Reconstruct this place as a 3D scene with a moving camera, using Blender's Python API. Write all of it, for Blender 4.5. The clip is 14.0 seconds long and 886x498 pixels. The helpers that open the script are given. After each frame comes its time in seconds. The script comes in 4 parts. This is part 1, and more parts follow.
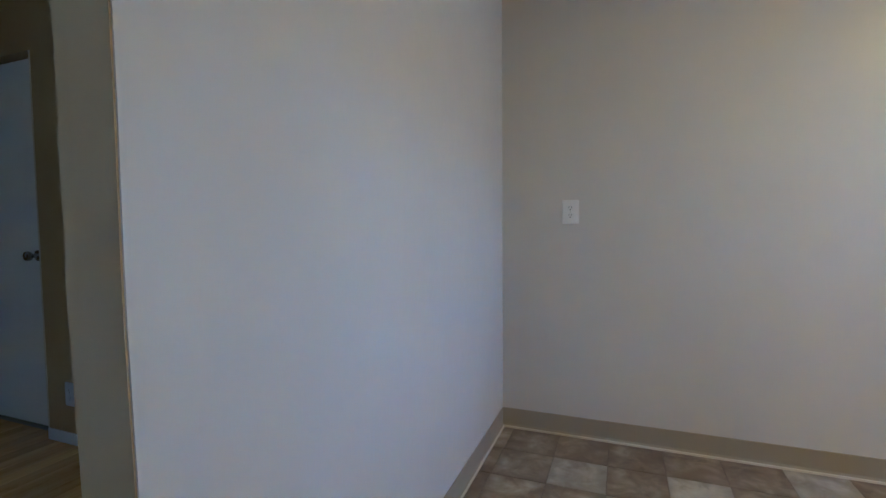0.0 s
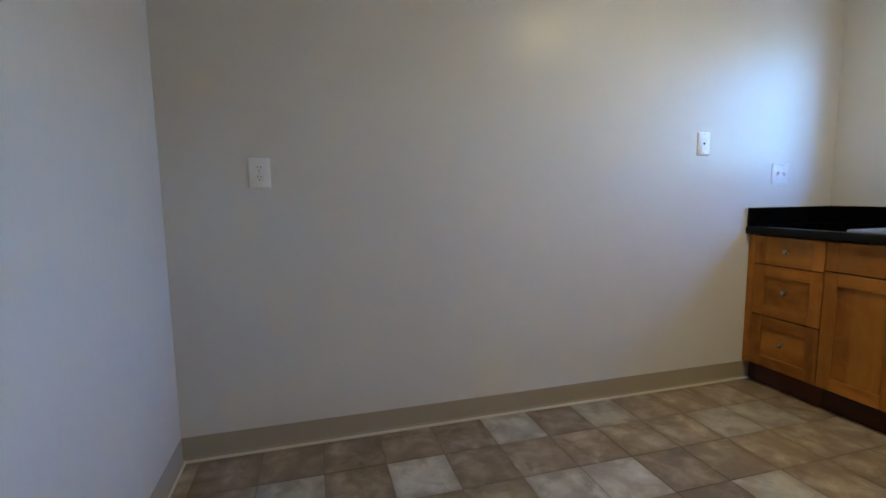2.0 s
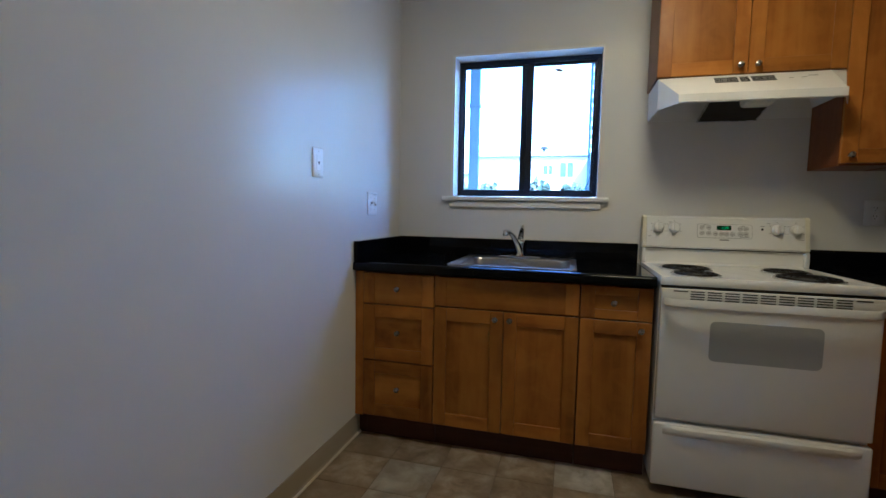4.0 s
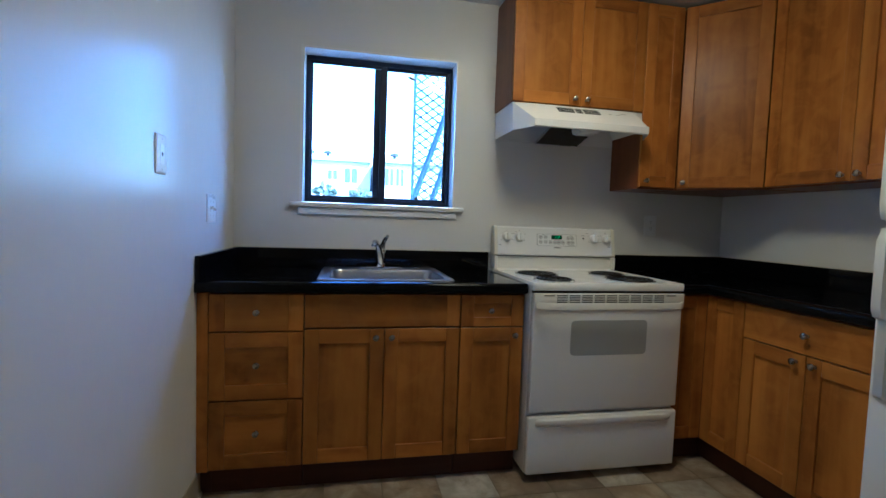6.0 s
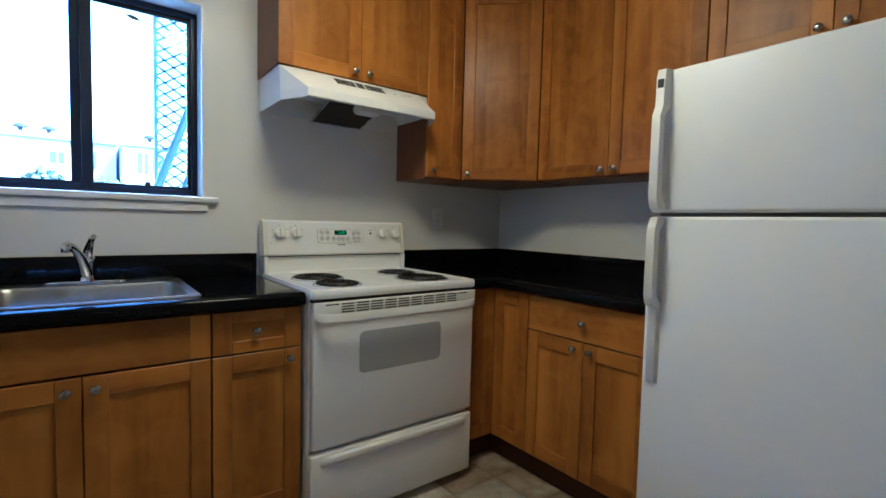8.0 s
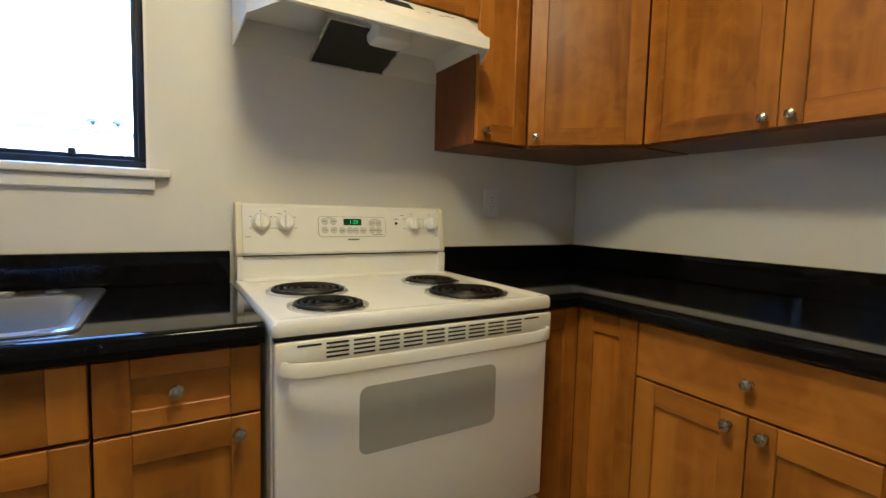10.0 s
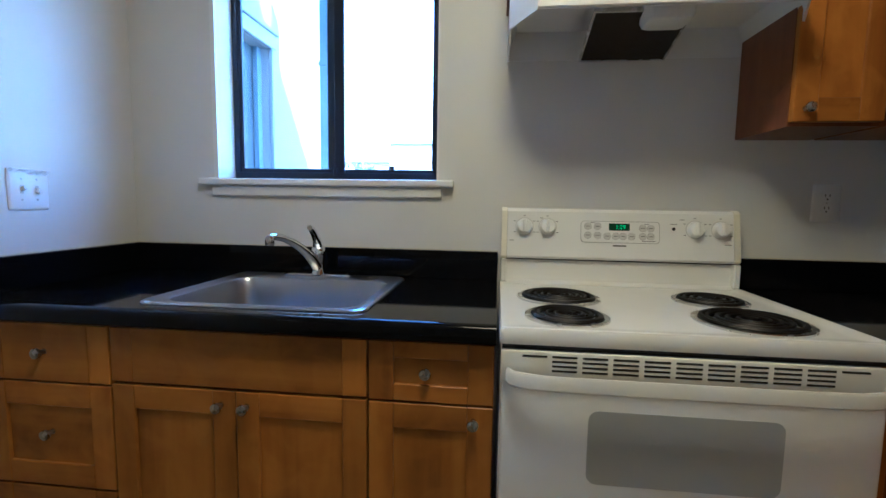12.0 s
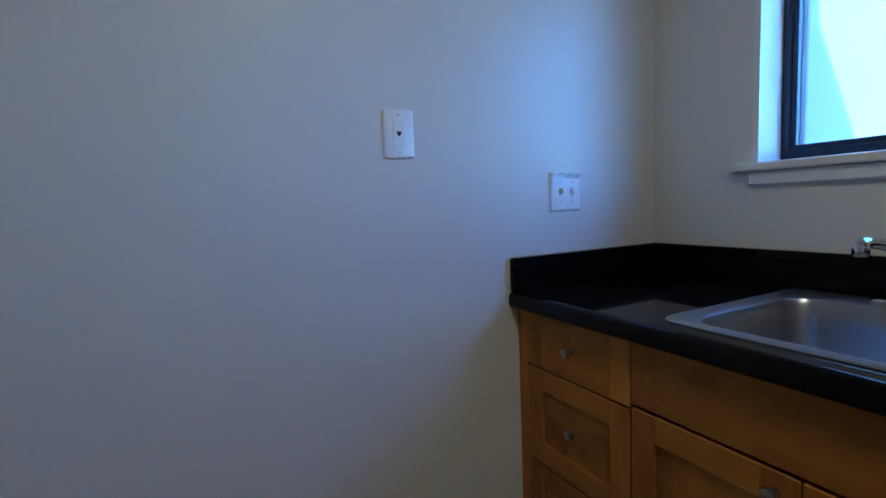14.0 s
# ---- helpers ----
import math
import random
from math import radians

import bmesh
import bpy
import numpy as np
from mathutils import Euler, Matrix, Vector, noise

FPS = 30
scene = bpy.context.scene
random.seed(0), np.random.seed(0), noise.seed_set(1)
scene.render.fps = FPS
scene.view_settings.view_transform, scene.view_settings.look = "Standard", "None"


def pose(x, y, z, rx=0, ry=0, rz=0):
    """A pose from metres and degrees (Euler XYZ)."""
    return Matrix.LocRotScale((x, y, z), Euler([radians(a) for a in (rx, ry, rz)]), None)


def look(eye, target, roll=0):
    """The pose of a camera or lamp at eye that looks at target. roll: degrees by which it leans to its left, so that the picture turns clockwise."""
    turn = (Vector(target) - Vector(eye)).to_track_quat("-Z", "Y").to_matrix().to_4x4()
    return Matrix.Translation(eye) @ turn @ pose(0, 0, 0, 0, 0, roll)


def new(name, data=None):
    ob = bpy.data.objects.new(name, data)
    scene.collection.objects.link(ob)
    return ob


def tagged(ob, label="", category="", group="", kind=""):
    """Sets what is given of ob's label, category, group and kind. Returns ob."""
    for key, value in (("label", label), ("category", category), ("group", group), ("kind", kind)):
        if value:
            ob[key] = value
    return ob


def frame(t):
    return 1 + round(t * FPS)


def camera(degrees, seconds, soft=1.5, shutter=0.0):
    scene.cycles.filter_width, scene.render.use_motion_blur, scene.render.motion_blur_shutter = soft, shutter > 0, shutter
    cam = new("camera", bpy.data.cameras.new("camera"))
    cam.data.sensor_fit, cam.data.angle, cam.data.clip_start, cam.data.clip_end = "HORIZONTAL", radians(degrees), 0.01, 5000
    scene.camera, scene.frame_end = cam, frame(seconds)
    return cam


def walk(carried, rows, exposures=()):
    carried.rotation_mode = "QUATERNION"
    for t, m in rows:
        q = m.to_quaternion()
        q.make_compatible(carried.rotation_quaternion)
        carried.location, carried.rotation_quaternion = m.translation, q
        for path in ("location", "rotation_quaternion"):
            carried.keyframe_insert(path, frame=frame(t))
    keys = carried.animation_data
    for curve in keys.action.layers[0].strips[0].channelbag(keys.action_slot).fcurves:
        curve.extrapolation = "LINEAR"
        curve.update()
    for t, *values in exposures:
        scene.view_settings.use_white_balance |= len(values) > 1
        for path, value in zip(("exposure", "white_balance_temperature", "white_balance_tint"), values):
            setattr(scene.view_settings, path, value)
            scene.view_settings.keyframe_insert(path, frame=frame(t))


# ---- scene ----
cam = camera(87.5, 14.0)
PATH = [  # seconds, eye, target, roll
    (0, (-2.965, -2.52, 1.144), (-3.689, -0.659, 1.039), -0.5),
    (0.5, (-2.949, -2.557, 1.168), (-3.472, -0.637, 0.966), -1.0),
    (1, (-2.951, -2.531, 1.098), (-3.206, -0.559, 0.879), -0.5),
    (1.5, (-2.978, -2.338, 1.081), (-2.866, -0.356, 0.839), -0.7),
    (2, (-3.029, -2.065, 1.107), (-2.485, -0.154, 0.875), -0.7),
    (2.5, (-3.031, -1.816, 1.133), (-2.034, -0.096, 0.918), -0.3),
    (3, (-2.896, -1.536, 1.147), (-1.472, -0.146, 0.949), 0.4),
    (3.5, (-2.801, -1.238, 1.164), (-1.041, -0.308, 0.979), 0.9),
    (4, (-2.731, -1.042, 1.169), (-0.809, -0.512, 1.008), 1.1),
    (6.5, (-2.605, -0.568, 1.187), (-0.697, -1.155, 1.078), 2.2),
    (7, (-2.609, -0.589, 1.194), (-0.773, -1.376, 1.092), 2.3),
    (7.5, (-2.49, -0.672, 1.187), (-0.765, -1.678, 1.084), 2.0),
    (8, (-2.265, -0.782, 1.175), (-0.677, -1.992, 1.063), 1.4),
    (10.5, (-1.632, -1.279, 1.154), (0.175, -2.115, 0.963), 1.5),
    (11, (-1.675, -1.312, 1.163), (0.256, -1.799, 0.978), 1.9),
    (11.5, (-1.664, -1.374, 1.19), (0.322, -1.483, 0.984), 1.5),
    (12, (-1.655, -1.39, 1.185), (0.322, -1.164, 0.985), 0.9),
    (12.5, (-1.659, -1.374, 1.202), (0.276, -0.909, 1.012), 0.4),
    (13, (-1.66, -1.353, 1.205), (0.172, -0.569, 1.033), -0.4),
    (13.3, (-1.62, -1.323, 1.208), (0.071, -0.269, 1.041), -1.4),
    (13.5, (-1.584, -1.261, 1.195), (-0.031, -0.012, 1.028), -1.5),
    (14, (-1.433, -1.126, 1.177), (-0.524, 0.645, 0.99), -2.4),
]
EXPOSURES = [(0, 5.24, 4660, 5), (1.5, 5.12, 4660, 4), (3, 4.68, 4700, 7), (4, 4.38, 4400, 8), (6.5, 4.58, 4100, 7), (8.2, 4.92, 4130, 6), (10.3, 5.33, 4950, 4), (11.5, 5.05, 4750, 6), (12.5, 4.58, 3930, 7), (14, 3.98, 4000, 7)]  # seconds, stops, kelvin, tint
walk(cam, [(t, look(eye, target, roll)) for t, eye, target, roll in PATH], EXPOSURES)

# ---- world, sun and sky ----
SUN_ELEVATION, SUN_AZIMUTH = 46.0, 232.0  # degrees; azimuth clockwise from +y
world = bpy.data.worlds.new("sky")
scene.world = world
world.use_nodes = True
sky = world.node_tree.nodes.new("ShaderNodeTexSky")
sky.sky_type, sky.sun_disc = "NISHITA", False
sky.sun_elevation, sky.sun_rotation = radians(SUN_ELEVATION), radians(SUN_AZIMUTH)
world.node_tree.links.new(sky.outputs[0], world.node_tree.nodes["Background"].inputs[0])
world.node_tree.nodes["Background"].inputs[1].default_value = 0.15
sun = new("sun", bpy.data.lights.new("sun", "SUN"))
sun.data.energy, sun.data.angle, sun.data.color = 2.0, radians(0.6), (1.0, 0.95, 0.87)
az, el = radians(SUN_AZIMUTH), radians(SUN_ELEVATION)
toward = Vector((math.sin(az) * math.cos(el), math.cos(az) * math.cos(el), math.sin(el)))
sun.matrix_basis = look(toward * 30, (0, 0, 0))
LAMP_GLOW = 1.42  # the ceiling lamp's glass


# ---- materials ----
class Mat:
    """A small builder for node materials."""

    def __init__(self, name, rough=0.5, metal=0.0, color=(0.5, 0.5, 0.5)):
        self.m = bpy.data.materials.new(name)
        self.m.use_nodes = True
        self.n, self.l = self.m.node_tree.nodes, self.m.node_tree.links
        self.b = self.n["Principled BSDF"]
        self.b.inputs["Roughness"].default_value = rough
        self.b.inputs["Metallic"].default_value = metal
        self.b.inputs["Base Color"].default_value = (*color, 1)

    def node(self, kind, **values):
        nd = self.n.new(kind)
        for key, v in values.items():
            nd.inputs[key].default_value = v
        return nd

    def coords(self, scale=(1, 1, 1), shuffle=0.0):
        tc = self.node("ShaderNodeTexCoord")
        out = tc.outputs["Object"]
        if shuffle:
            info = self.node("ShaderNodeObjectInfo")
            mul = self.node("ShaderNodeVectorMath")
            mul.operation = "MULTIPLY_ADD"
            mul.inputs[1].default_value = (shuffle, shuffle * 1.7, shuffle * 0.6)
            self.l.new(info.outputs["Random"], mul.inputs[0])
            self.l.new(out, mul.inputs[2])
            out = mul.outputs[0]
        mp = self.node("ShaderNodeMapping", Scale=scale)
        self.l.new(out, mp.inputs["Vector"])
        return mp.outputs["Vector"]

    def noise(self, vec, scale, detail=4.0, rough=0.55, distort=0.0):
        nd = self.node("ShaderNodeTexNoise", Scale=scale, Detail=detail, Roughness=rough, Distortion=distort)
        self.l.new(vec, nd.inputs["Vector"])
        return nd.outputs["Fac"]

    def ramp(self, fac, stops):
        nd = self.node("ShaderNodeValToRGB")
        e = nd.color_ramp.elements
        while len(e) < len(stops):
            e.new(0.5)
        for el_, (p, c) in zip(e, stops):
            el_.position, el_.color = p, (*c, 1)
        self.l.new(fac, nd.inputs[0])
        return nd.outputs[0]

    def mix(self, fac, a, b, blend="MIX"):
        nd = self.n.new("ShaderNodeMix")
        nd.data_type, nd.blend_type = "RGBA", blend
        for k_, v in ((0, fac), (6, a), (7, b)):
            if isinstance(v, (int, float)):
                nd.inputs[k_].default_value = v
            elif isinstance(v, tuple):
                nd.inputs[k_].default_value = (*v, 1)
            else:
                self.l.new(v, nd.inputs[k_])
        return nd.outputs[2]

    def span(self, fac, low, high):
        nd = self.node("ShaderNodeMapRange")
        nd.inputs[3].default_value, nd.inputs[4].default_value = low, high
        self.l.new(fac, nd.inputs[0])
        return nd.outputs[0]

    def color(self, out):
        self.l.new(out, self.b.inputs["Base Color"])

    def rough(self, out):
        self.l.new(out, self.b.inputs["Roughness"])

    def bump(self, fac, strength, distance=0.001, under=None):
        nd = self.node("ShaderNodeBump", Strength=strength, Distance=distance)
        if under:
            self.l.new(under, nd.inputs["Normal"])
        self.l.new(fac, nd.inputs["Height"])
        self.l.new(nd.outputs[0], self.b.inputs["Normal"])


def paint(name, color, rough=0.4, peel=0.12, mottle=0.06, peel_scale=75.0, gloss=0.4, wave=0.0):
    """Rolled wall paint: faint mottling, orange-peel relief, a slow unevenness of the plaster."""
    m = Mat(name, rough)
    v = m.coords()
    big = m.noise(v, 1.3, 3)
    dark = tuple(c * (1 - mottle) for c in color)
    m.color(m.ramp(big, ((0.3, dark), (0.7, color))))
    fine = m.noise(v, peel_scale, 1)
    sway = m.node("ShaderNodeBump", Strength=wave, Distance=0.004)
    m.l.new(m.noise(m.coords((1, 1, 0.6)), 17.0, 3), sway.inputs["Height"])
    m.bump(fine, peel, 0.0012, sway.outputs[0])
    m.rough(m.span(m.noise(v, 5, 2), rough - 0.03, rough + 0.03))
    m.b.inputs["Specular IOR Level"].default_value = gloss
    return m.m


def wood(name, grain, light, mid, dark, rough=0.34):
    """Satin-varnished maple; grain gives the stretch of the figure."""
    m = Mat(name, rough)
    v = m.coords(grain, 31.0)
    wide = m.noise(v, 1.0, 4, 0.55, 0.35)
    base = m.ramp(wide, ((0.30, dark), (0.52, mid), (0.74, light)))
    fine = m.noise(m.coords(tuple(g * 9 for g in grain), 31.0), 1.0, 3, 0.6)
    base = m.mix(m.span(fine, 0.0, 0.16), base, tuple(c * 0.62 for c in mid))
    figure = m.ramp(m.noise(m.coords((1, 1, 1), 23.0), 9.0, 3, 0.55, 0.9), ((0.42, (0, 0, 0)), (0.66, (1, 1, 1))))
    base = m.mix(m.span(figure, 0.0, 0.34), base, light)
    info = m.node("ShaderNodeObjectInfo")
    tone = m.node("ShaderNodeHueSaturation")
    m.l.new(m.span(info.outputs["Random"], 0.82, 1.16), tone.inputs["Value"])
    m.l.new(base, tone.inputs["Color"])
    m.color(tone.outputs[0])
    m.rough(m.span(fine, rough - 0.06, rough + 0.08))
    m.bump(fine, 0.08, 0.0006)
    m.b.inputs["Specular IOR Level"].default_value = 0.22
    return m.m


def enamel(name, color, rough=0.25, mottle=0.03, bump=0.02, scale=60.0):
    m = Mat(name, rough)
    v = m.coords()
    m.color(m.ramp(m.noise(v, 2.2, 4), ((0.3, tuple(c * (1 - mottle) for c in color)), (0.7, color))))
    m.rough(m.span(m.noise(v, 14, 3), rough - 0.04, rough + 0.08))
    m.bump(m.noise(v, scale, 2), bump, 0.001)
    return m.m


def metal(name, color, rough=0.25, brush=(1, 1, 1), bump=0.03):
    m = Mat(name, rough, 1.0, color)
    v = m.coords(brush)
    f = m.noise(v, 30, 3)
    m.rough(m.span(f, max(0.03, rough - 0.07), rough + 0.1))
    m.bump(f, bump, 0.0004)
    return m.m


def plain(name, color, rough=0.5, metal_=0.0):
    m = Mat(name, rough, metal_)
    v = m.coords()
    m.color(m.ramp(m.noise(v, 12, 4), ((0.3, tuple(c * 0.88 for c in color)), (0.7, color))))
    return m.m


def glow(name, color, strength):
    m = Mat(name, 0.4, 0.0, color)
    m.b.inputs["Emission Color"].default_value = (*color, 1)
    m.b.inputs["Emission Strength"].default_value = strength
    return m.m


WALL = paint("wall_paint_offwhite", (0.72, 0.70, 0.66), 0.25, 0.14, 0.06, 75.0, 0.12, 0.3)
CEIL_ = paint("ceiling_texture_paint", (0.82, 0.80, 0.76), 0.7, 0.9, 0.1, 55.0)
# Tan stands in for warm, dim hall light on the walls.
HALL_WARM_TINT = paint("hall_wall_warm_light_tint", (0.42, 0.295, 0.14), 0.5, 0.1)
TRIM = paint("white_trim_gloss", (0.80, 0.79, 0.76), 0.25, 0.08)
BASE_VINYL = enamel("beige_vinyl_base", (0.40, 0.345, 0.245), 0.42, 0.08, 0.05)
CAULK = enamel("cream_caulk_bead", (0.66, 0.60, 0.47), 0.5)
MAPLE_L, MAPLE_M, MAPLE_D = (0.50, 0.208, 0.019), (0.35, 0.131, 0.010), (0.17, 0.055, 0.005)
WOOD_V = wood("maple_upright_grain", (9, 9, 0.9), MAPLE_L, MAPLE_M, MAPLE_D)
WOOD_H = wood("maple_level_grain", (0.9, 9, 9), MAPLE_L, MAPLE_M, MAPLE_D)
WOOD_SIDE = wood("stained_side_panel", (12, 12, 1.0), (0.24, 0.088, 0.03), (0.19, 0.064, 0.022), (0.13, 0.042, 0.015))
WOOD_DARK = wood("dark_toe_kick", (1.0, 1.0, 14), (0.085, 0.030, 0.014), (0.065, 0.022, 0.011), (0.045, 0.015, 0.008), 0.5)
ENAMEL = enamel("white_range_enamel", (0.80, 0.79, 0.76), 0.16)
FRIDGE_W = enamel("white_fridge_enamel", (0.87, 0.87, 0.86), 0.36, 0.02, 0.25, 420.0)
HANDLE_W = enamel("white_handle_plastic", (0.76, 0.75, 0.71), 0.35)
HOOD_W = enamel("white_hood_enamel", (0.77, 0.76, 0.73), 0.3)
AGED = enamel("yellowed_plastic", (0.75, 0.71, 0.57), 0.35)
PLATE = enamel("white_wall_plate_plastic", (0.80, 0.80, 0.79), 0.3)
KNOB_W = enamel("white_knob_plastic", (0.82, 0.81, 0.78), 0.22)
BLACK = plain("black_gap", (0.012, 0.012, 0.013), 0.6)
SLOT = plain("dark_slot", (0.02, 0.02, 0.022), 0.7)
MARK = plain("grey_print", (0.16, 0.15, 0.14), 0.5)
BTN = plain("pale_grey_button", (0.60, 0.585, 0.555), 0.4)
BTN_RIM = plain("grey_button_rim", (0.30, 0.29, 0.27), 0.5)
OVEN_GLASS = enamel("grey_oven_window_glass", (0.40, 0.405, 0.395), 0.3, 0.05)
COIL = metal("black_heating_coil", (0.035, 0.033, 0.033), 0.5)
CHROME = metal("chrome", (0.72, 0.73, 0.75), 0.09, (1, 1, 1), 0.01)
DRIP = metal("worn_chrome_drip_pan", (0.62, 0.62, 0.62), 0.25)
STEEL = metal("brushed_stainless", (0.43, 0.43, 0.435), 0.30, (1, 1, 1), 0.0)
NICKEL = metal("satin_nickel", (0.38, 0.36, 0.33), 0.25)
# Black frame with the blue of the window's glare put into its colour.
FRAME_BLACK = enamel("black_aluminium_glare_blue", (0.006, 0.012, 0.028), 0.35)
FILTER = metal("greasy_filter_mesh", (0.05, 0.045, 0.045), 0.5)
STUCCO = paint("pale_stucco", (0.40, 0.405, 0.40), 0.85, 0.9, 0.1, 40.0)
# Darker copy of STUCCO: dims the wing and the light it sends indoors.
WING_STUCCO = paint("dimmed_wing_stucco", (0.20, 0.215, 0.22), 0.85, 0.9, 0.1, 40.0)
PIPE_GREY = enamel("blue_grey_downpipe", (0.13, 0.18, 0.22), 0.5, 0.2)
ROOF_GREY = plain("dark_roofing", (0.02, 0.02, 0.022), 0.9)
SCREEN_GREY = enamel("grey_expanded_metal", (0.19, 0.25, 0.28), 0.5, 0.2)
WIN_FAR = plain("far_window_glass", (0.05, 0.065, 0.075), 0.4)
LEAF = plain("far_shrub", (0.07, 0.09, 0.06), 0.8)
GROUND_M = plain("dry_ground", (0.13, 0.12, 0.10), 0.9)
DOOR_W = enamel("white_door_paint", (0.80, 0.80, 0.78), 0.4)
LAMP_GLASS = glow("lit_lamp_glass", (1.0, 0.70, 0.31), LAMP_GLOW)
FILM = enamel("crinkled_clear_film", (0.88, 0.88, 0.88), 0.2)
DIGIT = glow("green_digits", (0.10, 0.9, 0.22), 0.022)
DISPLAY = enamel("dark_green_display", (0.008, 0.05, 0.018), 0.15)


def counter_material():
    m = Mat("black_polished_counter", 0.1)
    v = m.coords()
    speck = m.noise(v, 300, 2)
    m.color(m.ramp(speck, ((0.35, (0.0028, 0.003, 0.004)), (0.72, (0.0036, 0.004, 0.0055)))))
    m.rough(m.span(m.noise(v, 7, 4), 0.035, 0.07))
    m.b.inputs["Specular IOR Level"].default_value = 0.15
    return m.m


def glass_material():
    m = Mat("window_glass")
    clear = m.node("ShaderNodeBsdfTransparent", Color=(0.88, 0.94, 1.0, 1))
    gloss = m.node("ShaderNodeBsdfGlossy", Roughness=0.02)
    facing = m.node("ShaderNodeLayerWeight", Blend=0.5)
    curve = m.node("ShaderNodeMath")
    curve.operation = "POWER"
    curve.inputs[1].default_value = 5.0
    m.l.new(facing.outputs["Facing"], curve.inputs[0])
    sheen = m.span(curve.outputs[0], 0.04, 1.0)
    mixer = m.node("ShaderNodeMixShader")
    m.l.new(sheen, mixer.inputs[0])
    m.l.new(clear.outputs[0], mixer.inputs[1])
    m.l.new(gloss.outputs[0], mixer.inputs[2])
    m.l.new(mixer.outputs[0], m.n["Material Output"].inputs["Surface"])
    return m.m


def tile_material(name, pale, mid, dark):
    """Printed stone-look vinyl: cloudy, browner towards some edges, fine grit."""
    m = Mat(name, 0.42)
    v = m.coords((1, 1, 1), 17.0)
    cloud = m.noise(v, 9.0, 5, 0.6, 0.4)
    base = m.ramp(cloud, ((0.34, dark), (0.50, mid), (0.66, pale)))
    patch = m.ramp(m.noise(v, 4.2, 2, 0.5, 0.8), ((0.45, (0, 0, 0)), (0.68, (1, 1, 1))))
    base = m.mix(m.span(patch, 0.0, 0.75), base, dark)
    tc = m.node("ShaderNodeTexCoord")
    away = m.node("ShaderNodeVectorMath")
    away.operation = "ABSOLUTE"
    m.l.new(tc.outputs["Object"], away.inputs[0])
    xyz = m.node("ShaderNodeSeparateXYZ")
    m.l.new(away.outputs[0], xyz.inputs[0])
    rim = m.node("ShaderNodeMath")
    rim.operation = "MAXIMUM"
    m.l.new(xyz.outputs[0], rim.inputs[0])
    m.l.new(xyz.outputs[1], rim.inputs[1])
    ragged = m.node("ShaderNodeMath")
    ragged.operation = "MULTIPLY_ADD"
    ragged.inputs[1].default_value = 0.14
    m.l.new(m.noise(v, 11, 3), ragged.inputs[0])
    m.l.new(rim.outputs[0], ragged.inputs[2])
    border = m.node("ShaderNodeMapRange")
    for k_, q in enumerate((0.150, 0.205, 0.0, 0.60), 1):
        border.inputs[k_].default_value = q
    m.l.new(ragged.outputs[0], border.inputs[0])
    base = m.mix(border.outputs[0], base, tuple(c * 0.8 for c in dark))
    grit = m.noise(v, 140, 3)
    base = m.mix(m.span(grit, 0.0, 0.16), base, tuple(c * 0.5 for c in dark))
    info = m.node("ShaderNodeObjectInfo")
    tone = m.node("ShaderNodeHueSaturation")
    m.l.new(m.span(info.outputs["Random"], 0.86, 1.12), tone.inputs["Value"])
    m.l.new(base, tone.inputs["Color"])
    m.color(tone.outputs[0])
    m.rough(m.span(cloud, 0.34, 0.5))
    m.bump(m.noise(v, 38, 4), 0.15, 0.001)
    return m.m


COUNTER = counter_material()
GLASS = glass_material()
TILE_PALE = tile_material("pale_vinyl_tile", (0.60, 0.565, 0.49), (0.505, 0.455, 0.378), (0.30, 0.255, 0.19))
TILE_MID = tile_material("tan_vinyl_tile", (0.50, 0.42, 0.31), (0.355, 0.277, 0.185), (0.20, 0.146, 0.091))
TILE_BROWN = tile_material("brown_vinyl_tile", (0.43, 0.352, 0.252), (0.282, 0.217, 0.142), (0.167, 0.122, 0.075))
GROUT = plain("dark_tile_joint", (0.17, 0.135, 0.10), 0.7)
PLANK = wood("honey_strip_flooring", (14, 1.2, 14), (0.66, 0.40, 0.17), (0.56, 0.31, 0.115), (0.40, 0.19, 0.06), 0.22)


# ---- mesh helpers ----
def link(name, bm, material, parent=None, label="", m=None, smooth=False):
    bmesh.ops.recalc_face_normals(bm, faces=bm.faces)
    mesh = bpy.data.meshes.new(name)
    bm.to_mesh(mesh)
    bm.free()
    if smooth:
        for p in mesh.polygons:
            p.use_smooth = True
        mesh.set_sharp_from_angle(angle=radians(35))
    mesh.materials.append(material)
    ob = new(name, mesh)
    if parent:
        ob.parent = parent
    if m is not None:
        ob.matrix_basis = m
    return tagged(ob, label)


def part(name, bm, material, parent, label="", m=None, smooth=False):
    """One mesh as a part of a thing or of a part, in its parent's space."""
    return link(name, bm, material, parent, label, m, smooth)


def shared(name, data, parent, m, label=""):
    """An object of its own on mesh data that alike pieces share."""
    ob = new(name, data)
    ob.parent, ob.matrix_basis = parent, m
    return tagged(ob, label)


def thing(name, m, label, category, group="", kind=""):
    ob = new(name)
    ob.empty_display_size = 0.05
    ob.matrix_basis = m
    return tagged(ob, label, category, group, kind)


